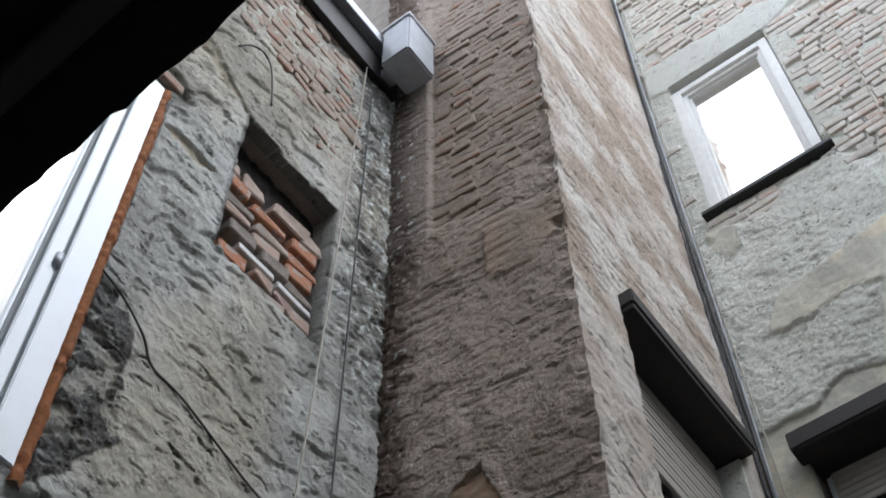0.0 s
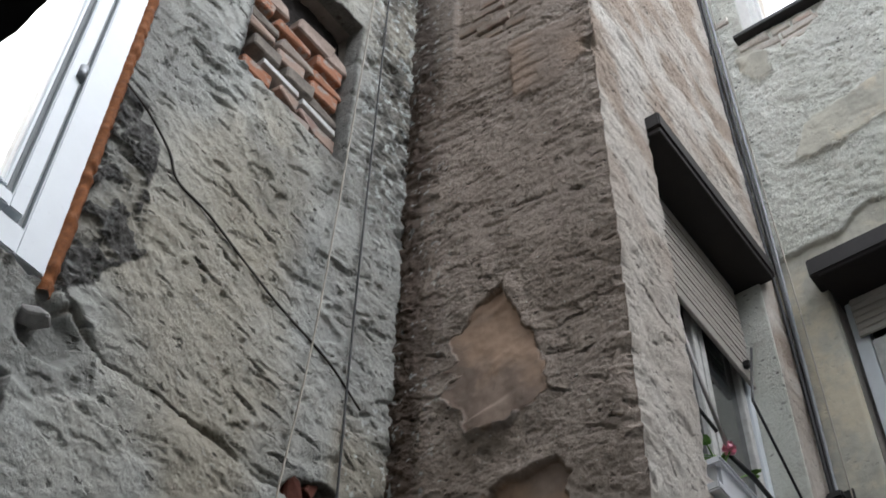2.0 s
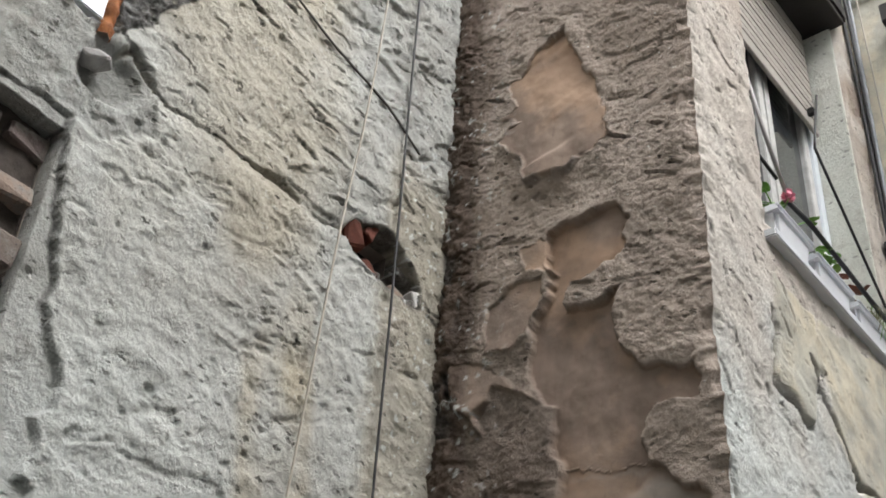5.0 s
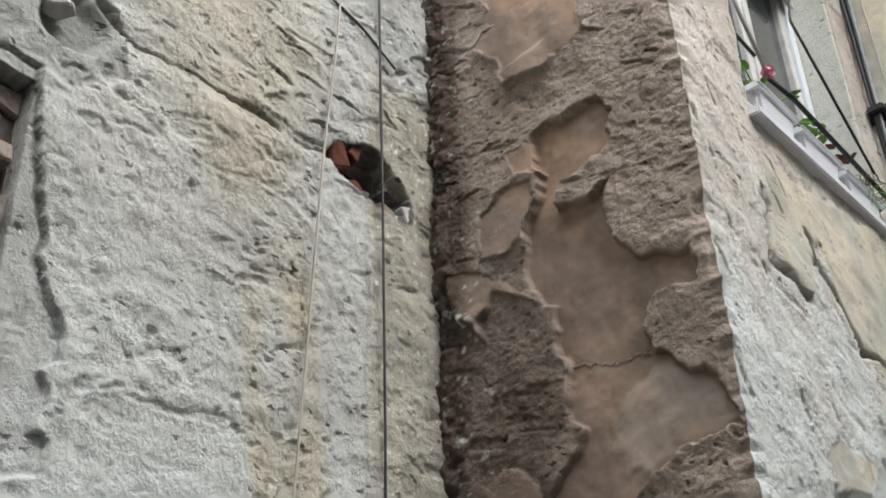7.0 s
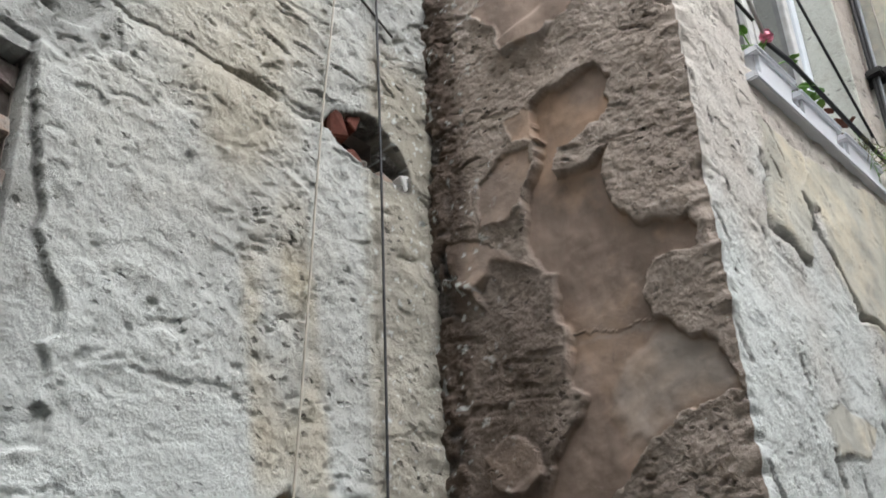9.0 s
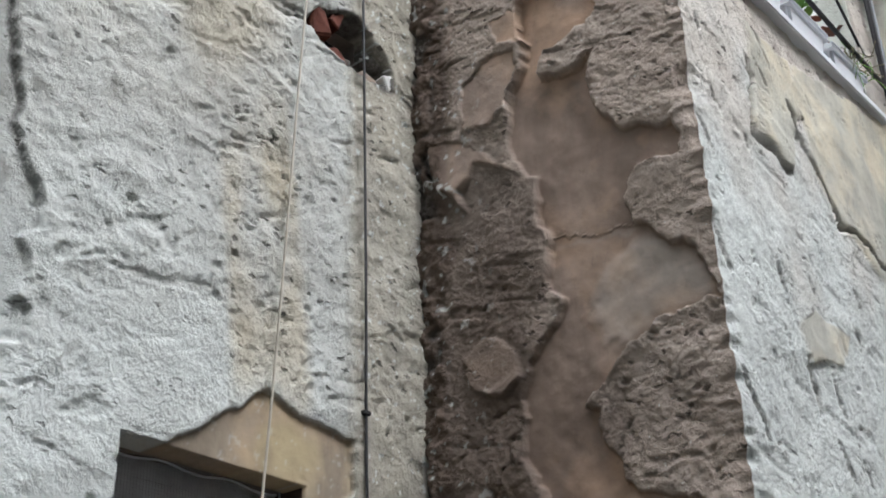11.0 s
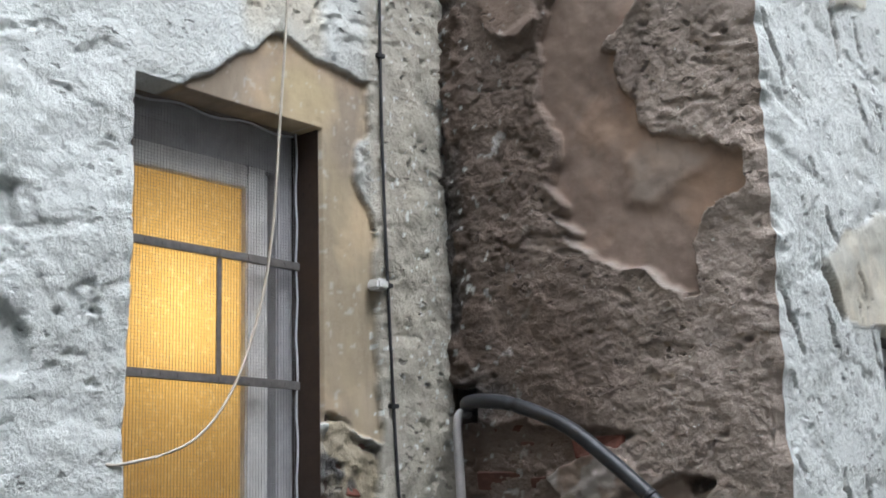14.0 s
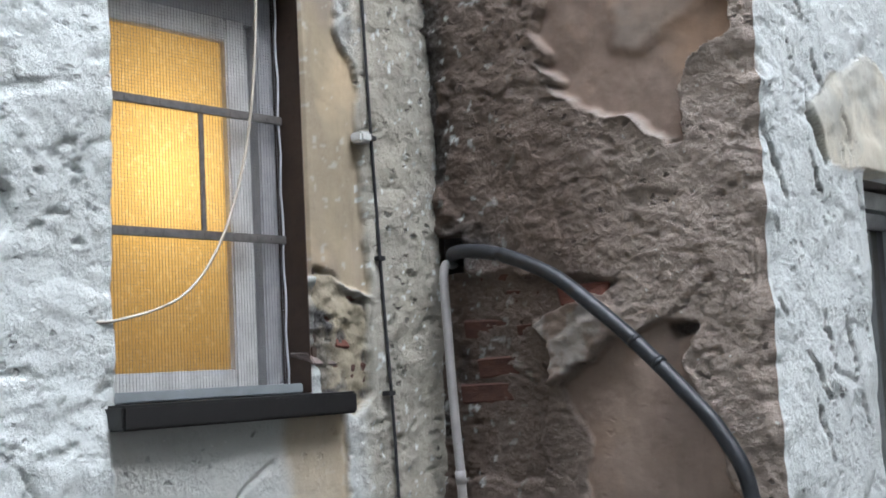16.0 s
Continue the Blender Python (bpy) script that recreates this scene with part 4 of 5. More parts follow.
box(back, BACK, 5.5, 11.0, 0.0, 10.3, -0.3, 0.0)
EAST = Wall((5.0, -2.6), 90.0, -1)
box(back, EAST, 0.0, 5.0, 0.0, 9.2, -0.3, 0.0)
tagged(part("unseen_yard_walls", back, M_A), "unseen rendered walls added behind the camera to shape the light", "wall", kind="structure")


# ---- the bricked-up window and its bricks ----
def brick_mesh(name, size, seed, worn=0.006):
    """A worn brick: s, h and z in the wall's own frame, its face a little rounded."""
    rnd = random.Random(seed)
    lx, ly, lz = (v / 2 for v in size)
    bm = bmesh.new()
    bmesh.ops.create_cube(bm, size=2.0)
    for v in bm.verts:
        v.co = Vector((v.co.x * lx, v.co.y * ly, v.co.z * lz)) + Vector([rnd.uniform(-worn, worn) for _ in range(3)])
    bmesh.ops.bevel(bm, geom=bm.edges[:], offset=min(size) * 0.09, segments=1, affect="EDGES")
    bmesh.ops.recalc_face_normals(bm, faces=bm.faces[:])
    me = bpy.data.meshes.new(name)
    bm.to_mesh(me)
    bm.free()
    return me


def with_material(me, mat):
    me = me.copy()
    me.materials.append(mat)
    return me


def lay(me, wall, s, z, h, parent, tilt=0.0, label="", name="brick"):
    ob = new(name, me)
    ob.parent = parent
    ob.matrix_basis = wall.matrix(s, z, h) @ pose(0, 0, 0, random.uniform(-2, 2), tilt, random.uniform(-2, 2))
    return tagged(ob, label)


BRICK_SIZES = [(0.235, 0.11, 0.064), (0.19, 0.11, 0.063), (0.125, 0.11, 0.066), (0.245, 0.11, 0.067)]
SHAPES = [brick_mesh("brick", sz, k * 7 + j) for j, sz in enumerate(BRICK_SIZES) for k in range(3)]
NICHE_SHAPES = [brick_mesh("brick", sz, 90 + k, 0.011) for k, sz in enumerate([(0.21, 0.10, 0.078), (0.24, 0.10, 0.084), (0.17, 0.10, 0.080), (0.11, 0.10, 0.074)])]
STONES = [brick_mesh("brick", sz, 120 + k, 0.016) for k, sz in enumerate([(0.28, 0.10, 0.125), (0.24, 0.10, 0.10), (0.13, 0.10, 0.12)])]


def filler(name, wall, s0, s1, z0, z1, h, mat, parent, seed):
    """Uneven mortar at the back of a recess, in some coloured black for shade."""
    bm, n, m = bmesh.new(), max(2, int((s1 - s0) / 0.02)), max(2, int((z1 - z0) / 0.02))
    grid = [[bm.verts.new(wall.at(s0 + (s1 - s0) * i / n, z0 + (z1 - z0) * j / m, h + 0.016 * noise.noise((i * 0.31, j * 0.31, seed)) + 0.007 * noise.noise((i * 0.9, j * 0.9, seed)))) for i in range(n + 1)] for j in range(m + 1)]
    for j in range(m):
        for i in range(n):
            bm.faces.new((grid[j][i], grid[j][i + 1], grid[j + 1][i + 1], grid[j + 1][i])).smooth = True
    return part(name, bm, mat, parent)


filler("recess_back", A, 0.36, 1.05, 5.70, 6.83, -0.140, M_GAP_SHADE, wall_a, 2.0)
N_RED, N_PALE = [with_material(me, M_BRICK_N) for me in NICHE_SHAPES], [with_material(me, M_MORTAR) for me in NICHE_SHAPES]
N_WHITE = [with_material(brick_mesh("brick", sz, 140 + k, 0.004), M_WHITEWASH) for k, sz in enumerate([(0.27, 0.10, 0.038), (0.22, 0.10, 0.040)])]
N_STONE = [with_material(me, surface("pale_pink_stone", (0.40, 0.31, 0.26), 0.9, vary=0.35, scale=18, bump=0.8)) for me in STONES]
z = 5.765
for course, (kind, high) in enumerate([("red", 0.084), ("red", 0.080), ("white", 0.060), ("mix", 0.090), ("red", 0.086), ("mix", 0.090), ("red", 0.088), ("stone", 0.135)]):
    s = 0.40 - 0.10 * (course % 2)
    while s < 1.0:
        me = random.choice({"red": N_RED, "white": N_WHITE, "stone": N_STONE, "mix": N_RED + N_PALE}[kind])
        half = max(v.co.x for v in me.vertices)
        if s + half * 2 > 0.41 and s + half < 1.0:
            lay(me, A, max(s + half, 0.39 + half * 0.7), z + high / 2 + random.uniform(-0.006, 0.006), -0.118 + random.uniform(-0.02, 0.02), wall_a, random.uniform(-2.5, 2.5))
        s += half * 2 + random.uniform(0.012, 0.03)
    z += high + random.uniform(0.006, 0.014)

# the second bricked-up opening, sooty
filler("recess_back", A, 1.44, 2.22, 2.70, 3.68, -0.080, M_DARK_MORTAR, wall_a, 5.0)
SOOTY = [with_material(me, M_BRICK_OLD) for me in NICHE_SHAPES + STONES[1:2]]
for course in range(6):
    s = 1.47 - 0.12 * (course % 2)
    while s < 2.2:
        me = random.choice(SOOTY)
        half = max(v.co.x for v in me.vertices)
        if s + half > 1.49:
            lay(me, A, s + half, 3.60 - 0.088 * course, -0.085 + random.uniform(-0.025, 0.015), wall_a, random.uniform(-4, 4))
        s += half * 2 + 0.02
# the knocked-through hole, its shade in a near-black back, with a broken brick
filler("recess_back", A, 0.05, 0.42, 3.85, 4.13, -0.125, surface("cavity_shade", (0.022, 0.014, 0.012), 0.95, vary=0.5, scale=30, bump=0.8, specular=0.1), wall_a, 7.0)
M_CHIP = surface("broken_red_brick", (0.135, 0.048, 0.034), 0.92, vary=0.45, scale=28, bump=0.9, specular=0.2)
lay(with_material(brick_mesh("brick", (0.09, 0.10, 0.10), 201, 0.018), M_CHIP), A, 0.415, 4.03, -0.066, wall_a, 14)
lay(with_material(brick_mesh("brick", (0.07, 0.09, 0.06), 202, 0.014), M_CHIP), A, 0.33, 3.945, -0.075, wall_a, 24)
lay(with_material(brick_mesh("brick", (0.06, 0.09, 0.07), 205, 0.014), M_CHIP), A, 0.335, 4.075, -0.055, wall_a, -20)
lay(with_material(brick_mesh("brick", (0.07, 0.09, 0.06), 203, 0.014), M_BRICK_OLD), A, 0.17, 3.925, -0.07, wall_a, -12)
lay(with_material(brick_mesh("brick", (0.05, 0.08, 0.05), 204, 0.012), M_WHITEWASH), A, 0.115, 3.925, -0.030, wall_a, 30)
# back of the pipe's hole, near-black for its shade
filler("recess_back", B, -0.03, 0.16, 1.68, 1.88, -0.16, M_ROOM_SHADE, wall_b, 9.0)


RUBBLE = [with_material(brick_mesh("brick", sz, 230 + k, 0.012), mt) for k, (sz, mt) in enumerate([((0.17, 0.08, 0.06), surface("damp_red_brick", (0.12, 0.055, 0.04), 0.9, vary=0.5, scale=22, bump=0.8)), ((0.16, 0.08, 0.06), surface("wet_red_brick", (0.17, 0.06, 0.04), 0.85, vary=0.5, scale=22, bump=0.8)), ((0.13, 0.08, 0.05), M_BRICK_OLD)])]
for k, (s, z) in enumerate(((0.465, 1.675), (0.22, 1.735), (0.30, 1.67), (0.16, 1.60), (0.33, 1.585), (0.20, 1.50), (0.14, 1.43))):
    lay(RUBBLE[0 if k else 1], B, s, z, -0.066 if k else -0.046, wall_b, random.uniform(-5, 5))
for k, (s, z) in enumerate(((0.35, 1.66), (0.30, 1.59), (0.38, 1.55), (0.31, 1.50))):
    lay(RUBBLE[k % 3], A, s, z, -0.058, wall_a, random.uniform(-15, 15))


# ---- windows ----
def rail_frame(name, wall, s0, s1, z0, z1, h0, h1, wide, mat, parent, label=""):
    """Four rails round an opening, butted end to end, as one frame."""
    bm = bmesh.new()
    for dims in ((s0, s0 + wide, z0, z1), (s1 - wide, s1, z0, z1), (s0 + wide, s1 - wide, z0, z0 + wide), (s0 + wide, s1 - wide, z1 - wide, z1)):
        box(bm, wall, *dims, h0, h1, 0.004)
    return under(part(name, bm, mat, None, label), parent)


def room_behind(wall, s0, s1, z0, z1, h, depth, mat, parent):
    """The room behind a window: an open box, mostly near-black to stand for unlit depth."""
    bm = bmesh.new()
    box(bm, wall, s0, s1, z0, z1, h - depth, h)
    front = max(bm.faces, key=lambda f: f.calc_center_median().dot(Vector((*wall.n, 0))))
    bm.faces.remove(front)
    return under(part("room", bm, mat), parent)


# white plastic window, orange foam round its frame
pvc = thing("window_1", A.at(1.95, 4.03), "white plastic window set with orange foam in the rough wall", "window", kind="structure")
rail_frame("window_frame", A, 1.470, 2.38, 4.045, 6.345, -0.075, 0.004, 0.102, M_PVC, pvc)
rail_frame("seal", A, 1.572, 2.278, 4.147, 6.243, -0.07, -0.014, 0.022, M_SEAL, pvc)
rail_frame("sash", A, 1.594, 2.256, 4.169, 6.221, -0.075, 0.014, 0.052, M_PVC, pvc)
rail_frame("seal", A, 1.646, 2.204, 4.221, 6.169, -0.07, -0.004, 0.020, M_SEAL, pvc)
sash = rail_frame("glazing_bead", A, 1.666, 2.184, 4.241, 6.149, -0.07, 0.004, 0.016, M_PVC, pvc)
boxed("pane", A, (1.678, 2.172, 4.253, 6.137, -0.05, -0.03), M_MIRROR, sash, bevel=0)
latch = tube([A.at(1.60, 4.84, 0.014), A.at(1.60, 4.905, 0.014)], 0.016, 10)
under(part("latch", latch, M_STEEL, None, "small oval metal catch"), pvc)
foam = bmesh.new()
last = None
for k in range(241):
    zz = 4.0 + k * 0.0098
    edge = 1.428 + 0.014 * noise.noise((zz * 6, 3, 0)) + 0.006 * noise.noise((zz * 40, 4, 0))
    out = 0.006 + 0.010 * noise.noise((zz * 25, 8, 0))
    ring = [foam.verts.new(A.at(ss, zz, hh)) for ss, hh in ((edge, -0.06), (edge, out - 0.008), (1.452, out + 0.010), (1.471, out - 0.006), (1.471, -0.06))]
    if last:
        for i in range(4):
            foam.faces.new((last[i], last[i + 1], ring[i + 1], ring[i])).smooth = True
    last = ring
under(part("foam_joint", foam, M_FOAM, None, "crumbly orange foam joint"), pvc)

# low window lit from inside, behind wire mesh
low = thing("window_2", A.at(0.74, 1.46), "greyed wooden window with amber ribbed glass behind wire mesh, lit inside", "window", kind="structure")
rail_frame("window_frame", A, 0.4485, 1.10, 1.42, 2.51, -0.18, -0.118, 0.055, M_GREY_WOOD, low)
sash = rail_frame("sash", A, 0.530, 1.10, 1.465, 2.41, -0.17, -0.128, 0.065, M_WHITE_WOOD, low)
boxed("stop_bead", A, (0.502, 0.5285, 1.44, 2.398, -0.176, -0.150), M_WHITE_WOOD, low)
boxed("head_board", A, (0.50, 1.10, 2.40, 2.508, -0.165, -0.125), M_GREY_WOOD, low)
boxed("pane", A, (0.585, 1.10, 1.525, 2.36, -0.158, -0.150), M_AMBER, sash, bevel=0)
bm = bmesh.new()
box(bm, A, 0.424, 0.4475, 1.46, 2.512, -0.19, -0.02, 0.004)
under(part("jamb", bm, M_REVEAL, None, "dark brown stained jamb"), low)
room_behind(A, 0.40, 1.25, 1.30, 2.60, -0.185, 0.60, M_WARM_ROOM, low)
bulb_data = bpy.data.lights.new("lamp_behind_amber_glass", "POINT")
bulb_data.energy, bulb_data.color, bulb_data.shadow_soft_size = 1.35, (1.0, 0.91, 0.76), 0.04
bulb = new("lamp_behind_amber_glass", bulb_data)
bulb.location = A.at(0.77, 2.02, -0.40)
# mesh screen: fine wires both ways
screen = bmesh.new()
for k in range(66):
    s = 0.452 + k * 0.0090
    box(screen, A, s, s + 0.0004, 1.475, 2.507, -0.101, -0.0998)
for k in range(128):
    zz = 1.477 + k * 0.0081
    box(screen, A, 0.450, 1.045, zz, zz + 0.0004, -0.0997, -0.0986)
under(part("wire_mesh", screen, M_WIRE_MESH, None, "fine grey wire mesh"), low)
under(part("mesh_edge", tube([A.at(0.456, 1.47 + 0.05 * k, -0.096 + 0.003 * math.sin(k * 1.7)) for k in range(22)], 0.0030, 6), M_STEEL_PALE), low)
under(part("mesh_edge", tube([A.at(0.47 + 0.03 * k, 2.499 - 0.006 * math.sin(k * 0.9), -0.094) for k in range(20)], 0.0030, 6), M_STEEL_PALE), low)
for zz in (2.154, 1.849):
    strap = bmesh.new()
    box(strap, A, 0.449, 1.05, zz - 0.011, zz + 0.011, -0.098, -0.090, 0.002)
    for s in (0.50, 0.545, 0.62, 0.71, 0.83, 0.88, 0.93, 0.98):
        box(strap, A, s - 0.005, s + 0.005, zz - 0.005, zz + 0.005, -0.0905, -0.087, 0.0015)
    under(part("strap", strap, M_STRIP, None, "punched steel strap"), low)
boxed("upright_strap", A, (0.703, 0.717, 1.860, 2.143, -0.098, -0.092), M_STRIP, low, bevel=0.001)
boxed("bottom_board", A, (0.452, 1.04, 1.463, 1.488, -0.118, -0.045), M_SEAL, low, "weathered grey board along the sill")
sill_bm = box(bmesh.new(), A, 0.365, 1.06, 1.408, 1.462, -0.10, 0.055, 0.006)
tagged(part("window_sill", sill_bm, M_SILL), "black painted sill with chipped edge below the mesh window", "window sill", kind="structure")

# flower window with its shutter
flower = thing("window_3", C.at(1.0, 4.24), "white framed window with half-lowered beige roller shutter", "window", kind="structure")
rail_frame("window_frame", C, 0.50, 1.52, 4.26, 6.15, -0.26, -0.17, 0.06, M_PVC, flower)
rail_frame("sash", C, 0.56, 1.02, 4.32, 6.10, -0.24, -0.18, 0.055, M_WHITE_WOOD, flower)
sash = rail_frame("sash", C, 1.03, 1.46, 4.32, 6.10, -0.24, -0.18, 0.055, M_WHITE_WOOD, flower)
boxed("pane", C, (0.60, 1.44, 4.36, 6.06, -0.215, -0.205), M_DIM_GLASS, sash, bevel=0)
room_behind(C, 0.46, 1.53, 4.25, 6.19, -0.262, 0.10, M_ROOM_SHADE, flower)
for k in range(15):
    zz = 5.53 + k * 0.042
    bm = box(bmesh.new(), C, 0.46, 1.49, zz, zz + 0.040, -0.150, -0.138 + 0.002 * (k % 2), 0.005)
    under(part("slat", bm, M_SLAT), flower)
boxed("bottom_bar", C, (0.46, 1.49, 5.49, 5.53, -0.152, -0.134), M_SLAT, flower)
boxed("stop", C, (1.38, 1.405, 5.54, 5.58, -0.136, -0.105), M_SILL, flower)
bm = bmesh.new()
box(bm, C, 0.435, 1.56, 6.185, 6.285, -0.01, 0.065, 0.006)
box(bm, C, 0.447, 1.538, 6.150, 6.197, -0.27, 0.055, 0.004)
under(part("shutter_hood", bm, M_BROWN, None, "dark brown hood and soffit"), flower)
boxed("jamb", C, (1.515, 1.537, 4.25, 6.15, -0.17, -0.015), M_D, flower)

# window on the outer wall, low, with the same hood
outer = thing("window_4", D.at(0.85, 4.45), "white framed window under a dark brown shutter hood", "window", kind="structure")
rail_frame("window_frame", D, 0.27, 1.43, 4.47, 6.11, -0.22, -0.13, 0.07, M_PVC, outer)
rail_frame("sash", D, 0.345, 0.86, 4.55, 5.80, -0.20, -0.125, 0.055, M_WHITE_WOOD, outer)
sash = rail_frame("sash", D, 0.87, 1.36, 4.55, 5.80, -0.20, -0.125, 0.055, M_WHITE_WOOD, outer)
boxed("pane", D, (0.38, 1.34, 4.58, 5.76, -0.17, -0.16), M_DIM_GLASS, sash, bevel=0)
room_behind(D, 0.28, 1.42, 4.46, 6.10, -0.222, 0.10, M_ROOM_SHADE, outer)
for k in range(7):
    zz = 5.83 + k * 0.042
    under(part("slat", box(bmesh.new(), D, 0.30, 1.40, zz, zz + 0.040, -0.120, -0.108, 0.005), M_SLAT), outer)
bm = bmesh.new()
box(bm, D, 0.215, 1.60, 6.10, 6.215, -0.01, 0.13, 0.006)
box(bm, D, 0.255, 1.447, 6.085, 6.125, -0.23, 0.12, 0.004)
under(part("shutter_hood", bm, M_BROWN, None, "dark brown hood and soffit"), outer)

# high window that mirrors the sky
high = thing("window_5", D.at(0.62, 8.46), "weathered white window high in the brick wall, reflecting the sky", "window", kind="structure")
rail_frame("window_frame", D, 0.22, 1.015, 8.475, 10.20, -0.15, -0.022, 0.07, M_BRIGHT_PAINT, high)
sash = rail_frame("sash", D, 0.29, 0.945, 8.545, 10.13, -0.14, -0.050, 0.035, M_BRIGHT_PAINT, high)
rail_frame("glazing_bead", D, 0.325, 0.91, 8.58, 10.095, -0.13, -0.075, 0.02, M_BRIGHT_PAINT, high)
boxed("pane", D, (0.335, 0.90, 8.59, 10.085, -0.115, -0.105), M_MIRROR, sash, bevel=0)
boxed("head_board", D, (0.22, 1.015, 10.20, 10.268, -0.12, -0.06), M_BROWN, high)
room_behind(D, 0.23, 1.01, 8.48, 10.26, -0.16, 0.10, M_ROOM_SHADE, high)
boxed("window_sill", D, (0.16, 1.075, 8.425, 8.462, -0.10, 0.045), M_SILL, high)

# low window beside the corner
side = thing("window_6", C.at(0.9, 0.95), "white painted window in a shadowed opening", "window", kind="structure")
rail_frame("window_frame", C, 0.60, 1.19, 0.96, 1.96, -0.20, -0.12, 0.05, M_WHITE_WOOD, side)
sash = rail_frame("sash", C, 0.655, 1.135, 1.015, 1.90, -0.19, -0.135, 0.045, M_GREY_WOOD, side)
boxed("pane", C, (0.69, 1.10, 1.05, 1.87, -0.165, -0.155), M_DIM_GLASS, sash, bevel=0)
room_behind(C, 0.59, 1.19, 0.96, 1.97, -0.21, 0.10, M_ROOM_SHADE, side)


# ---- flower troughs, plants and rods on the flower window ----
def trough(s, wide, high_, label):
    t = thing("flower_trough", C.at(s, 4.19, 0.0), label, "flower trough", "white flower troughs on the sill")
    bm = bmesh.new()
    bmesh.ops.create_cube(bm, size=1.0)
    for v in bm.verts:
        top = v.co.z > 0
        k = 1.0 if top else 0.82
        v.co = C.at(s + v.co.x * wide * k, 4.195 + (high_ if top else 0), -0.055 + v.co.y * 0.15 * k)
    top_face = max(bm.faces, key=lambda f: f.calc_center_median().z)
    inner = bmesh.ops.inset_region(bm, faces=[top_face], thickness=0.01)
    bmesh.ops.translate(bm, verts=top_face.verts[:], vec=(0, 0, -0.03))
    bmesh.ops.bevel(bm, geom=[e for e in bm.edges if abs(e.verts[0].co.z - e.verts[1].co.z) > 0.05], offset=0.012, segments=2, affect="EDGES")
    under(part("body", bm, M_POT), t)
    under(part("rim", box(bmesh.new(), C, s - wide / 2 - 0.006, s + wide / 2 + 0.006, 4.195 + high_ - 0.016, 4.195 + high_ - 0.002, 0.018, 0.030, 0.004), M_POT), t)
    return t


trough(0.63, 0.27, 0.150, "white plastic flower trough with geranium on the sill")
trough(0.95, 0.30, 0.135, "white plastic flower trough with leafy plant on the sill")
trough(1.29, 0.30, 0.130, "white plastic flower trough with drying plant on the sill")
tagged(part("window_ledge", box(bmesh.new(), C, 0.43, 1.56, 4.16, 4.195, -0.17, 0.035, 0.005), M_POT), "white metal window ledge", "window ledge", kind="structure")


def leaf(bm, at, size, turn, droop):
    """A rounded, slightly cupped leaf with a notch."""
    m = Matrix.Translation(at) @ Euler((droop, random.uniform(-0.4, 0.4), turn)).to_matrix().to_4x4()
    mid = bm.verts.new(m @ Vector((0, 0, -0.12 * size)))
    ring = []
    for k in range(11):
        a = 0.35 + (2 * math.pi - 0.7) * k / 10
        r = size * (1 + 0.10 * math.cos(7 * a))
        ring.append(bm.verts.new(m @ Vector((-r * math.cos(a), r * math.sin(a), 0.08 * size * math.sin(3 * a)))))
    for a, b in zip(ring, ring[1:]):
        bm.faces.new((mid, a, b)).smooth = True


def plant(s, leaves, size, mat, spread, label, stems=M_LEAF):
    p = thing("potted_plant", C.at(s, 4.32, -0.05), label, "plant", "plants in the troughs")
    for _ in range(leaves):
        q = C.at(s + random.uniform(-spread, spread), 4.36 + random.uniform(-0.02, 0.11), random.uniform(-0.06, 0.05))
        bm = bmesh.new()
        leaf(bm, q, size * random.uniform(0.7, 1.2), random.uniform(0, 6.3), random.uniform(-0.9, 0.9))
        under(part("leaf", bm, mat), p)
        under(part("stem", tube(glide([C.at(s, 4.31, -0.05), C.at(s, 4.33, -0.03).lerp(q, 0.5) + Vector((0, 0, 0.01)), q], 4), 0.003, 5), stems), p)
    return p


geranium = plant(0.64, 7, 0.032, M_LEAF, 0.13, "pink flowering geranium with bright green leaves in trough")
bloom = bmesh.new()
for k in range(26):
    d = Vector((random.gauss(0, 1), random.gauss(0, 1), random.gauss(0, 1))).normalized()
    leaf(bloom, C.at(0.59, 4.435, 0.03) + d * 0.019, 0.010, random.uniform(0, 6.3), random.uniform(-1.5, 1.5))
under(part("bloom", bloom, M_PETAL, None, "round pink flower head"), geranium)
under(part("stem", tube(glide([C.at(0.63, 4.31, -0.05), C.at(0.60, 4.38, -0.01), C.at(0.59, 4.42, 0.03)], 4), 0.003, 5), M_LEAF), geranium)
plant(0.98, 7, 0.034, M_LEAF, 0.12, "low green leafy plant in trough")
plant(1.16, 5, 0.034, M_RUST, 0.07, "plant with rusty brown leaves in trough", M_RUST)
dry = thing("dry_plant", C.at(1.42, 4.32, -0.05), "tangle of thin drying stalks hanging from trough", "plant", "plants in the troughs")
for k in range(40):
    a = C.at(1.40 + random.uniform(-0.08, 0.08), 4.31, random.uniform(-0.08, 0.0))
    b = a + Vector((random.uniform(-0.03, 0.08), random.uniform(-0.10, 0.02), random.uniform(0.0, 0.11)))
    c = b + Vector((random.uniform(-0.04, 0.06), random.uniform(-0.08, 0.04), random.uniform(-0.12, 0.05)))
    under(part("stalk", tube(glide([a, b, c], 3), 0.0018, 4), M_DRY if k % 3 else M_LEAF), dry)


def line_thing(name, points, radius, mat, label, category, smooth_steps=6, sides=8, wobble=0.0, group=""):
    pts = glide(points, smooth_steps) if smooth_steps else points
    return tagged(part(name, tube(pts, radius, sides, wobble), mat), label, category, group)


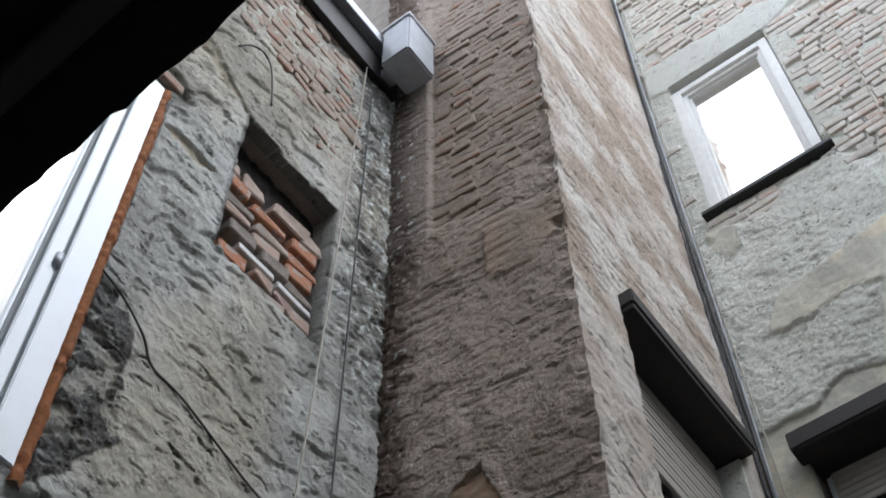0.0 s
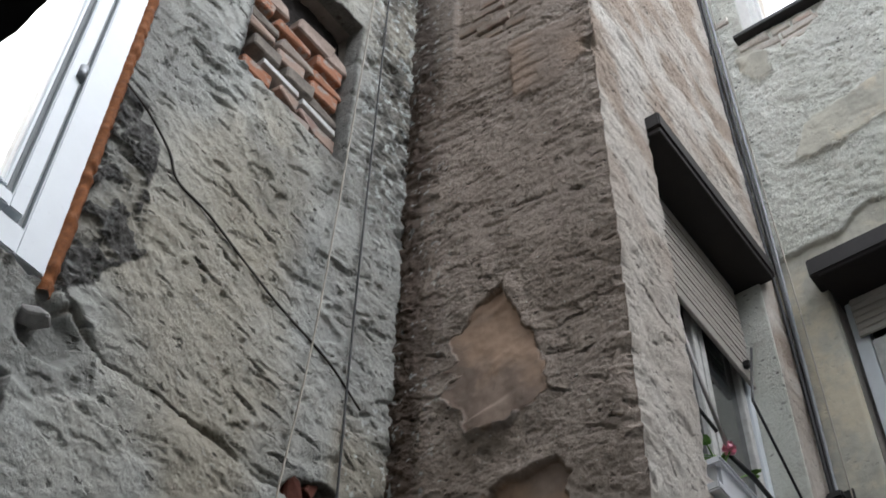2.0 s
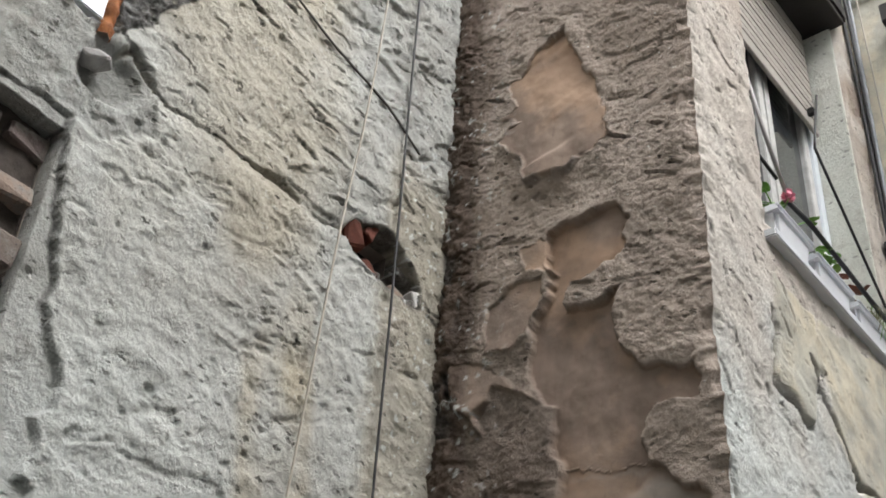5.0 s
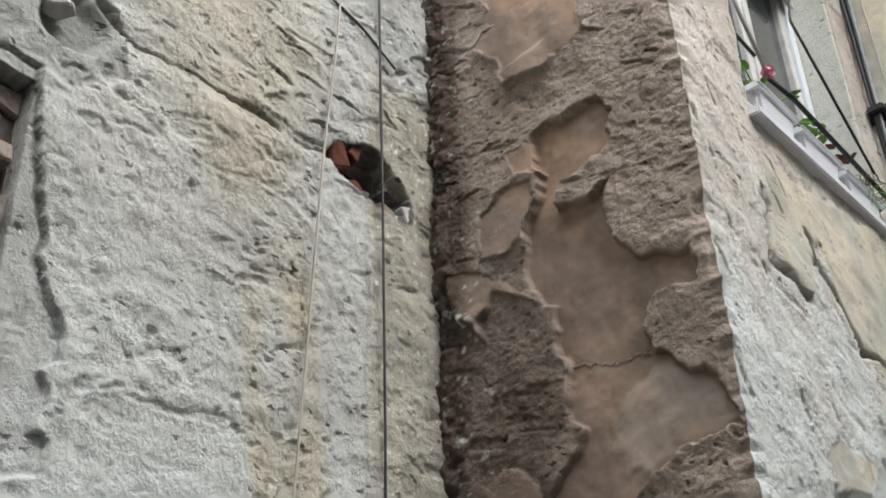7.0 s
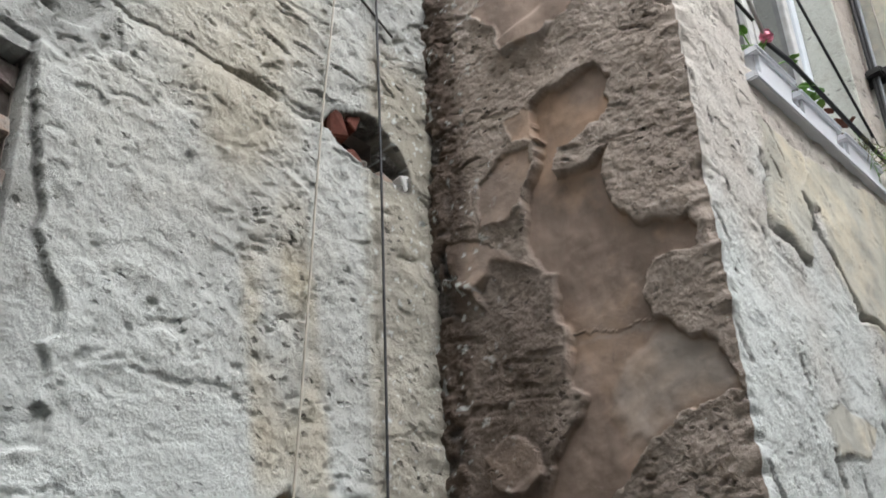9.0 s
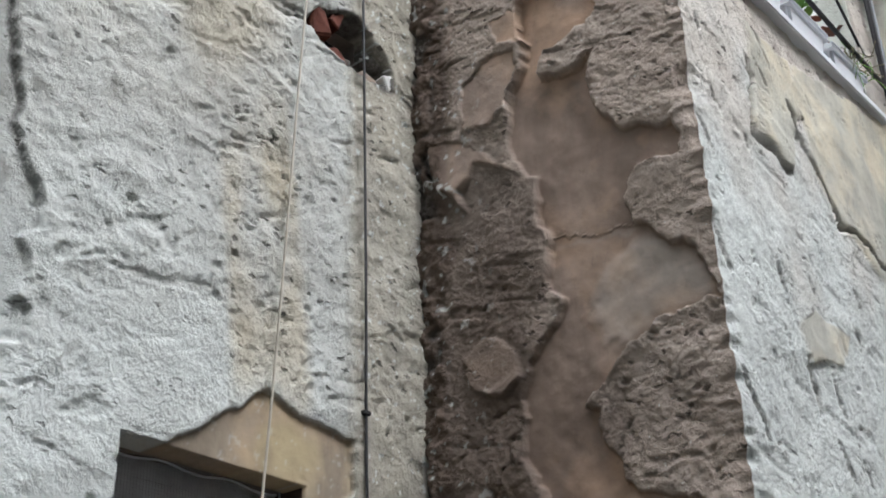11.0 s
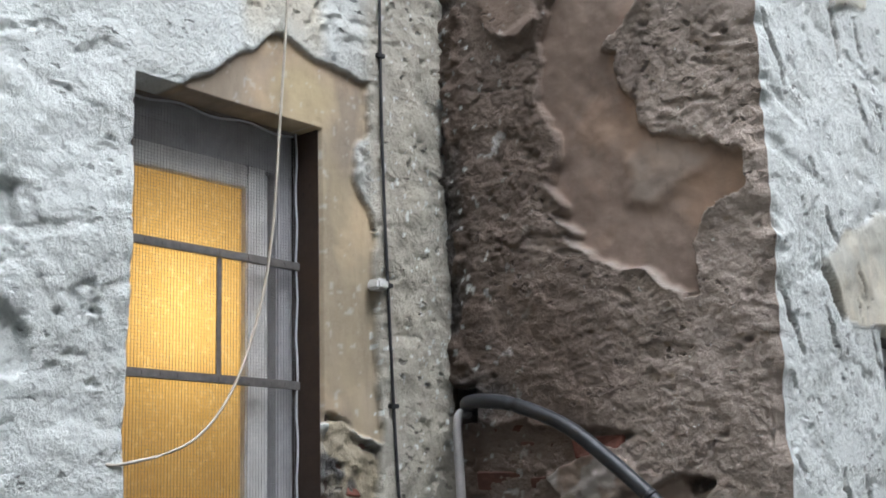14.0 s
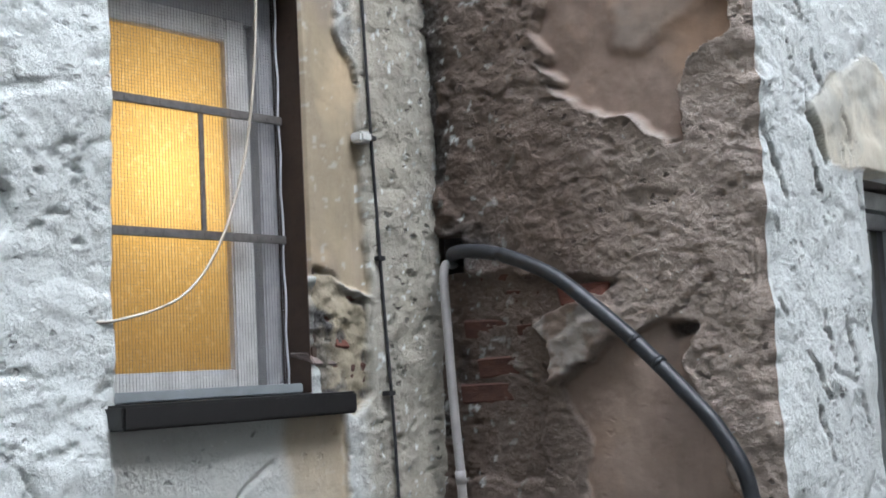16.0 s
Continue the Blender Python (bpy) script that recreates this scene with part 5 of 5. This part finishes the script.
line_thing("window_rail", [C.at(0.60, 4.425, 0.02), C.at(0.72, 4.39, 0.045), C.at(1.71, 4.36, 0.03)], 0.010, M_CABLE_BLACK, "black metal rail in front of the flower troughs", "rail", 0)
line_thing("support_rod", [C.at(0.455, 4.93, -0.01), C.at(0.53, 4.70, 0.0), C.at(0.62, 4.425, 0.02)], 0.008, M_PIPE, "thin grey rod slanting down to the rail", "rod", 0)
line_thing("support_rod", [C.at(0.44, 4.62, -0.03), C.at(0.56, 4.50, 0.01)], 0.007, M_SILL, "short dark rod beside the trough", "rod", 0)
line_thing("hanging_cord", [C.at(1.50, 5.75, -0.12), C.at(1.12, 5.20, -0.02), C.at(1.02, 5.0, 0.0), C.at(1.58, 4.50, -0.005)], 0.006, M_SILL, "dark cord from the shutter to the rail", "cord", 0)

# ---- cables and pipes ----
line_thing("white_cable", [A.at(s, z, h) for s, z, h in ((0.30, 8.75, 0.03), (0.37, 6.8, 0.03), (0.45, 4.8, 0.03), (0.525, 3.9, 0.03), (0.585, 3.0, 0.03), (0.63, 2.42, 0.03), (0.65, 2.2, 0.03), (0.69, 2.0, 0.03), (0.77, 1.81, 0.03), (0.88, 1.69, 0.025), (1.04, 1.64, 0.005), (1.10, 1.645, -0.03))], 0.0036, M_CABLE_WHITE, "thin yellowed white cable hanging past the lit window", "cable")
black = line_thing("black_cable", [A.at(s, z, h) for s, z, h in ((0.232, 8.30, 0.02), (0.25, 6.5, 0.02), (0.262, 5.0, 0.022), (0.262, 3.9, 0.03), (0.255, 3.1, 0.025), (0.25, 2.49, 0.02), (0.225, 1.8, 0.02), (0.195, 1.18, 0.02), (0.19, 0.0, 0.02))], 0.0042, M_CABLE_BLACK, "thin black cable clipped along the wall", "cable")
for zz, ss in ((2.115, 0.240), (1.80, 0.226), (1.45, 0.211), (2.75, 0.254)):
    clip = part("clip", box(bmesh.new(), A, ss - 0.013, ss + 0.013, zz - 0.006, zz + 0.006, 0.0, 0.030, 0.002), M_CABLE_BLACK)
    under(clip, black)
chip = box(bmesh.new(), A, 0.258, 0.300, 2.098, 2.126, 0.0, 0.045, 0.006)
tagged(part("cable_clip", chip, M_WHITEWASH), "small white plastic cable clip on the plaster", "clip")
line_thing("old_cable", [A.at(s, z, 0.010) for s, z in ((1.44, 5.02), (1.33, 4.98), (1.21, 4.89), (1.15, 4.80), (1.0, 4.78), (0.82, 4.72), (0.62, 4.66), (0.36, 4.61), (0.17, 4.52))], 0.0044, M_OLD_CABLE, "dark old cable sagging across the render", "cable", wobble=0.2)
line_thing("wire_loop", [A.at(s, z, 0.02) for s, z in ((1.20, 7.26), (1.14, 7.38), (1.06, 7.45), (0.99, 7.40), (0.95, 7.22), (0.93, 7.05))], 0.005, M_CABLE_BLACK, "loose loop of dark wire on the wall", "wire")
hose = line_thing("black_hose", [B.at(s, z, h) for s, z, h in ((0.05, 1.80, -0.12), (0.075, 1.812, 0.0), (0.16, 1.812, 0.05), (0.27, 1.792, 0.055), (0.42, 1.728, 0.06), (0.53, 1.645, 0.06), (0.64, 1.55, 0.06), (0.75, 1.44, 0.06), (0.85, 1.325, 0.06), (0.91, 1.19, 0.06), (0.925, 0.9, 0.06), (0.93, 0.0, 0.06))], 0.0190, M_HOSE, "thick dull black hose bending down out of the wall", "hose", 8, 12, 0.05)
for k, (s, z) in enumerate(((0.64, 1.55), (0.70, 1.495))):
    joint = tube([B.at(s - 0.004, z + 0.004, 0.06), B.at(s + 0.006, z - 0.006, 0.06)], 0.0202, 12)
    under(part("joint", joint, M_HOSE), hose)
pipe = line_thing("grey_pipe", [B.at(s, z, h) for s, z, h in ((0.058, 1.79, -0.03), (0.062, 1.77, 0.025), (0.068, 1.6, 0.03), (0.076, 1.4, 0.03), (0.088, 1.2, 0.03), (0.095, 0.9, 0.03), (0.10, 0.0, 0.03))], 0.0125, M_PIPE, "thin grey plastic pipe dropping from the hole", "pipe", 6, 12)
under(part("collar", tube([B.at(0.0855, 1.235, 0.03), B.at(0.088, 1.20, 0.03)], 0.0145, 12), M_PIPE), pipe)

for off, r, mat, label in ((0.030, 0.011, M_CABLE_BLACK, "thick black cable in the wall corner"), (0.048, 0.008, M_CABLE_GREY, "grey cable beside the black one in the corner"), (0.012, 0.010, M_CABLE_BLACK, "black cable tucked into the wall corner")):
    line_thing("corner_cable", [D.at(off + 0.012 * math.sin(0.9 * k + off * 60), 13.0 - 1.05 * k, 0.03 + 0.008 * math.sin(1.7 * k)) for k in range(13)], r, mat, label, "cable", 6, 8, 0.0, "cables in the corner")
line_thing("thin_wire", [D.at(0.085, 12.6, 0.02), D.at(0.07, 8.3, 0.02), D.at(0.095, 6.3, 0.02), D.at(0.10, 4.5, 0.02)], 0.0035, M_CABLE_WHITE, "thin pale wire beside the corner cables", "wire")
line_thing("white_wire", [D.at(1.52, 12.4, 0.03), D.at(1.46, 10.2, 0.03), D.at(1.40, 8.35, 0.03), D.at(1.33, 6.3, 0.13)], 0.0045, M_CABLE_WHITE, "thin white wire hanging down the brick wall", "wire")
holder = thing("cable_bracket", D.at(0.0, 4.9, 0.03), "dark metal cable bracket in the wall corner", "bracket")
boxed("plate", D, (-0.02, 0.11, 4.87, 4.95, 0.0, 0.012), M_SILL, holder)
boxed("clamp", D, (0.0, 0.075, 4.89, 4.93, 0.012, 0.065), M_SILL, holder, bevel=0.008)

# ---- steel beam, gutter box, canopy, stone ----
beam = thing("steel_beam", A.at(0.6, 8.6, 0.05), "dark steel beam with pale sheet metal edge under the roof", "beam")
boxed("web", A, (0.03, 3.0, 8.56, 8.86, 0.0, 0.045), M_BROWN, beam)
boxed("flange", A, (0.03, 3.0, 8.862, 8.885, 0.0, 0.11), M_STEEL, beam)
boxed("edge_strip", A, (0.03, 3.0, 8.887, 8.99, 0.085, 0.105), M_STEEL_PALE, beam)
gutter = thing("gutter_box", A.at(0.15, 8.5, 0.2), "grey sheet metal gutter box in the wall corner", "gutter box")
bm = box(bmesh.new(), A, 0.03, 0.29, 8.50, 8.98, 0.12, 0.33, 0.012)
under(part("body", bm, M_STEEL), gutter)
# paler steel puts the lit top face into the lid's colour
boxed("lid", A, (0.02, 0.30, 8.984, 9.01, 0.11, 0.34), M_STEEL_PALE, gutter)
boxed("bracket", A, (0.10, 0.20, 8.60, 8.68, 0.045, 0.118), M_STEEL, gutter)

# near-black sheet puts the canopy's unlit underside into the colour
canopy = thing("canopy", (-0.9, 0.9, 3.3), "canopy with ragged edge over the yard door, black for its unlit underside", "canopy")
EDGE = Wall((-0.305 + 0.20 * 0.777, 0.730 - 0.20 * 0.629), 141.0, 1)
bm = bmesh.new()
prev = None
for k in range(81):
    s = 2.35 * k / 80
    rag = 0.012 * noise.noise((s * 9, 1, 0)) + 0.008 * noise.noise((s * 40, 2, 0)) + (0.03 if 1.02 < s < 1.10 else 0.0)
    back_off = -0.70
    ring = [bm.verts.new(EDGE.at(s, zz, hh)) for zz, hh in ((3.30 + 0.01 * noise.noise((s * 20, 5, 0)), rag), (3.36, rag - 0.005), (3.42, back_off), (3.30, back_off))]
    if prev:
        for i in range(4):
            bm.faces.new((prev[i], prev[(i + 1) % 4], ring[(i + 1) % 4], ring[i]))
    else:
        bm.faces.new(ring)
    prev = ring
bm.faces.new(prev[::-1])
under(part("roof_sheet", bm, M_ROOF), canopy)
for hh in (-0.12, -0.62):
    boxed("batten", EDGE, (0.02, 2.3, 3.245, 3.288, hh - 0.05, hh), M_BROWN, canopy)

stone = bmesh.new()
bmesh.ops.create_icosphere(stone, subdivisions=1, radius=0.045)
for v in stone.verts:
    v.co = Vector((v.co.x * 1.2, v.co.y, v.co.z * 0.8)) * (1 + 0.5 * noise.noise(v.co * 30)) + A.at(1.445, 3.91, 0.0)
bmesh.ops.bevel(stone, geom=stone.edges[:], offset=0.004, segments=1, affect="EDGES")
tagged(part("loose_stone", stone, M_STONE), "pale broken stone wedged below the plastic window", "stone")


# ---- bricks laid bare, last ----
def bare_courses(wall, s0, s1, z0, z1, h, shapes, parent, wanted, limit, keep_off=(), seed=0):
    """Courses of worn bricks where the render is gone; past the limit they join into one mesh."""
    rnd = random.Random(seed)
    rest, made = [], 0
    row = int(z0 / 0.077)
    while row * 0.077 < z1:
        z = row * 0.077 + 0.0385
        s = s0 - rnd.uniform(0.0, 0.2)
        while s < s1:
            me = rnd.choice(shapes)
            half = max(v.co.x for v in me.vertices)
            c = s + half
            clear = s > s0 - 0.01 and s + 2 * half < s1 + 0.01 and not any(a0 - half < c < a1 + half and b0 - 0.04 < z < b1 + 0.04 for a0, a1, b0, b1 in keep_off)
            if clear and rnd.random() < wanted(c, z):
                m = wall.matrix(c, z + rnd.uniform(-0.004, 0.004), h + rnd.uniform(-0.008, 0.007)) @ pose(0, 0, 0, rnd.uniform(-3, 3), rnd.uniform(-1.5, 1.5), rnd.uniform(-2, 2))
                if made < limit:
                    ob = new("brick", me)
                    ob.parent, ob.matrix_basis = parent, m
                    made += 1
                else:
                    rest.append((me, m))
            s += 2 * half + rnd.uniform(0.008, 0.016)
        row += 1
    if rest:
        verts, faces = [], []
        for me, m in rest:
            base = len(verts)
            verts += [m @ v.co for v in me.vertices]
            faces += [[base + i for i in p.vertices] for p in me.polygons]
        me = bpy.data.meshes.new("far_bricks")
        me.from_pydata(verts, [], faces)
        me.materials.append(rest[0][0].materials[0])
        ob = new("far_bricks", me)
        ob.parent = parent
        tagged(ob, kind="stuff")


def here(fn, s, z):
    return float(fn(np.array([s]), np.array([z]))[0])


SHAPES_B, SHAPES_D = [with_material(me, M_BRICK_B) for me in SHAPES], [with_material(me, M_BRICK_D) for me in SHAPES]
SHAPES_B, SHAPES_D = SHAPES_B[3:9] + SHAPES_B[6:9] * 2, SHAPES_D + SHAPES_D[6:9] * 2
bare_courses(B, 0.27, B_LEN - 0.005, 6.75, 11.0, -0.060, SHAPES_B, wall_b, lambda s, z: 0.97 if here(lambda S, Z: fbm(S * 3, Z * 3, 99, 2), s, z) * 0.25 + z > 7.05 else 0.30, 290, seed=3)
bare_courses(A, 0.20, 1.60, 6.42, 8.55, -0.064, SHAPES_B, wall_a,
             lambda s, z: 0.9 if (z + 0.5 * here(lambda S, Z: fbm(S * 2, Z * 2, 80, 2), s, z) > 7.55 and s > 0.25) or s > 1.42 else 0.0, 290, [A_OPEN[0], A_OPEN[1]], 5)
bare_courses(D, 0.03, 2.35, 8.0, 12.6, -0.058, SHAPES_D, wall_d, lambda s, z: 0.94 if here(lambda S, Z: relief_d(S, Z)[1]["bare"], s, z) > 0.6 else 0.0, 295, [D_OPEN[0]], 7)
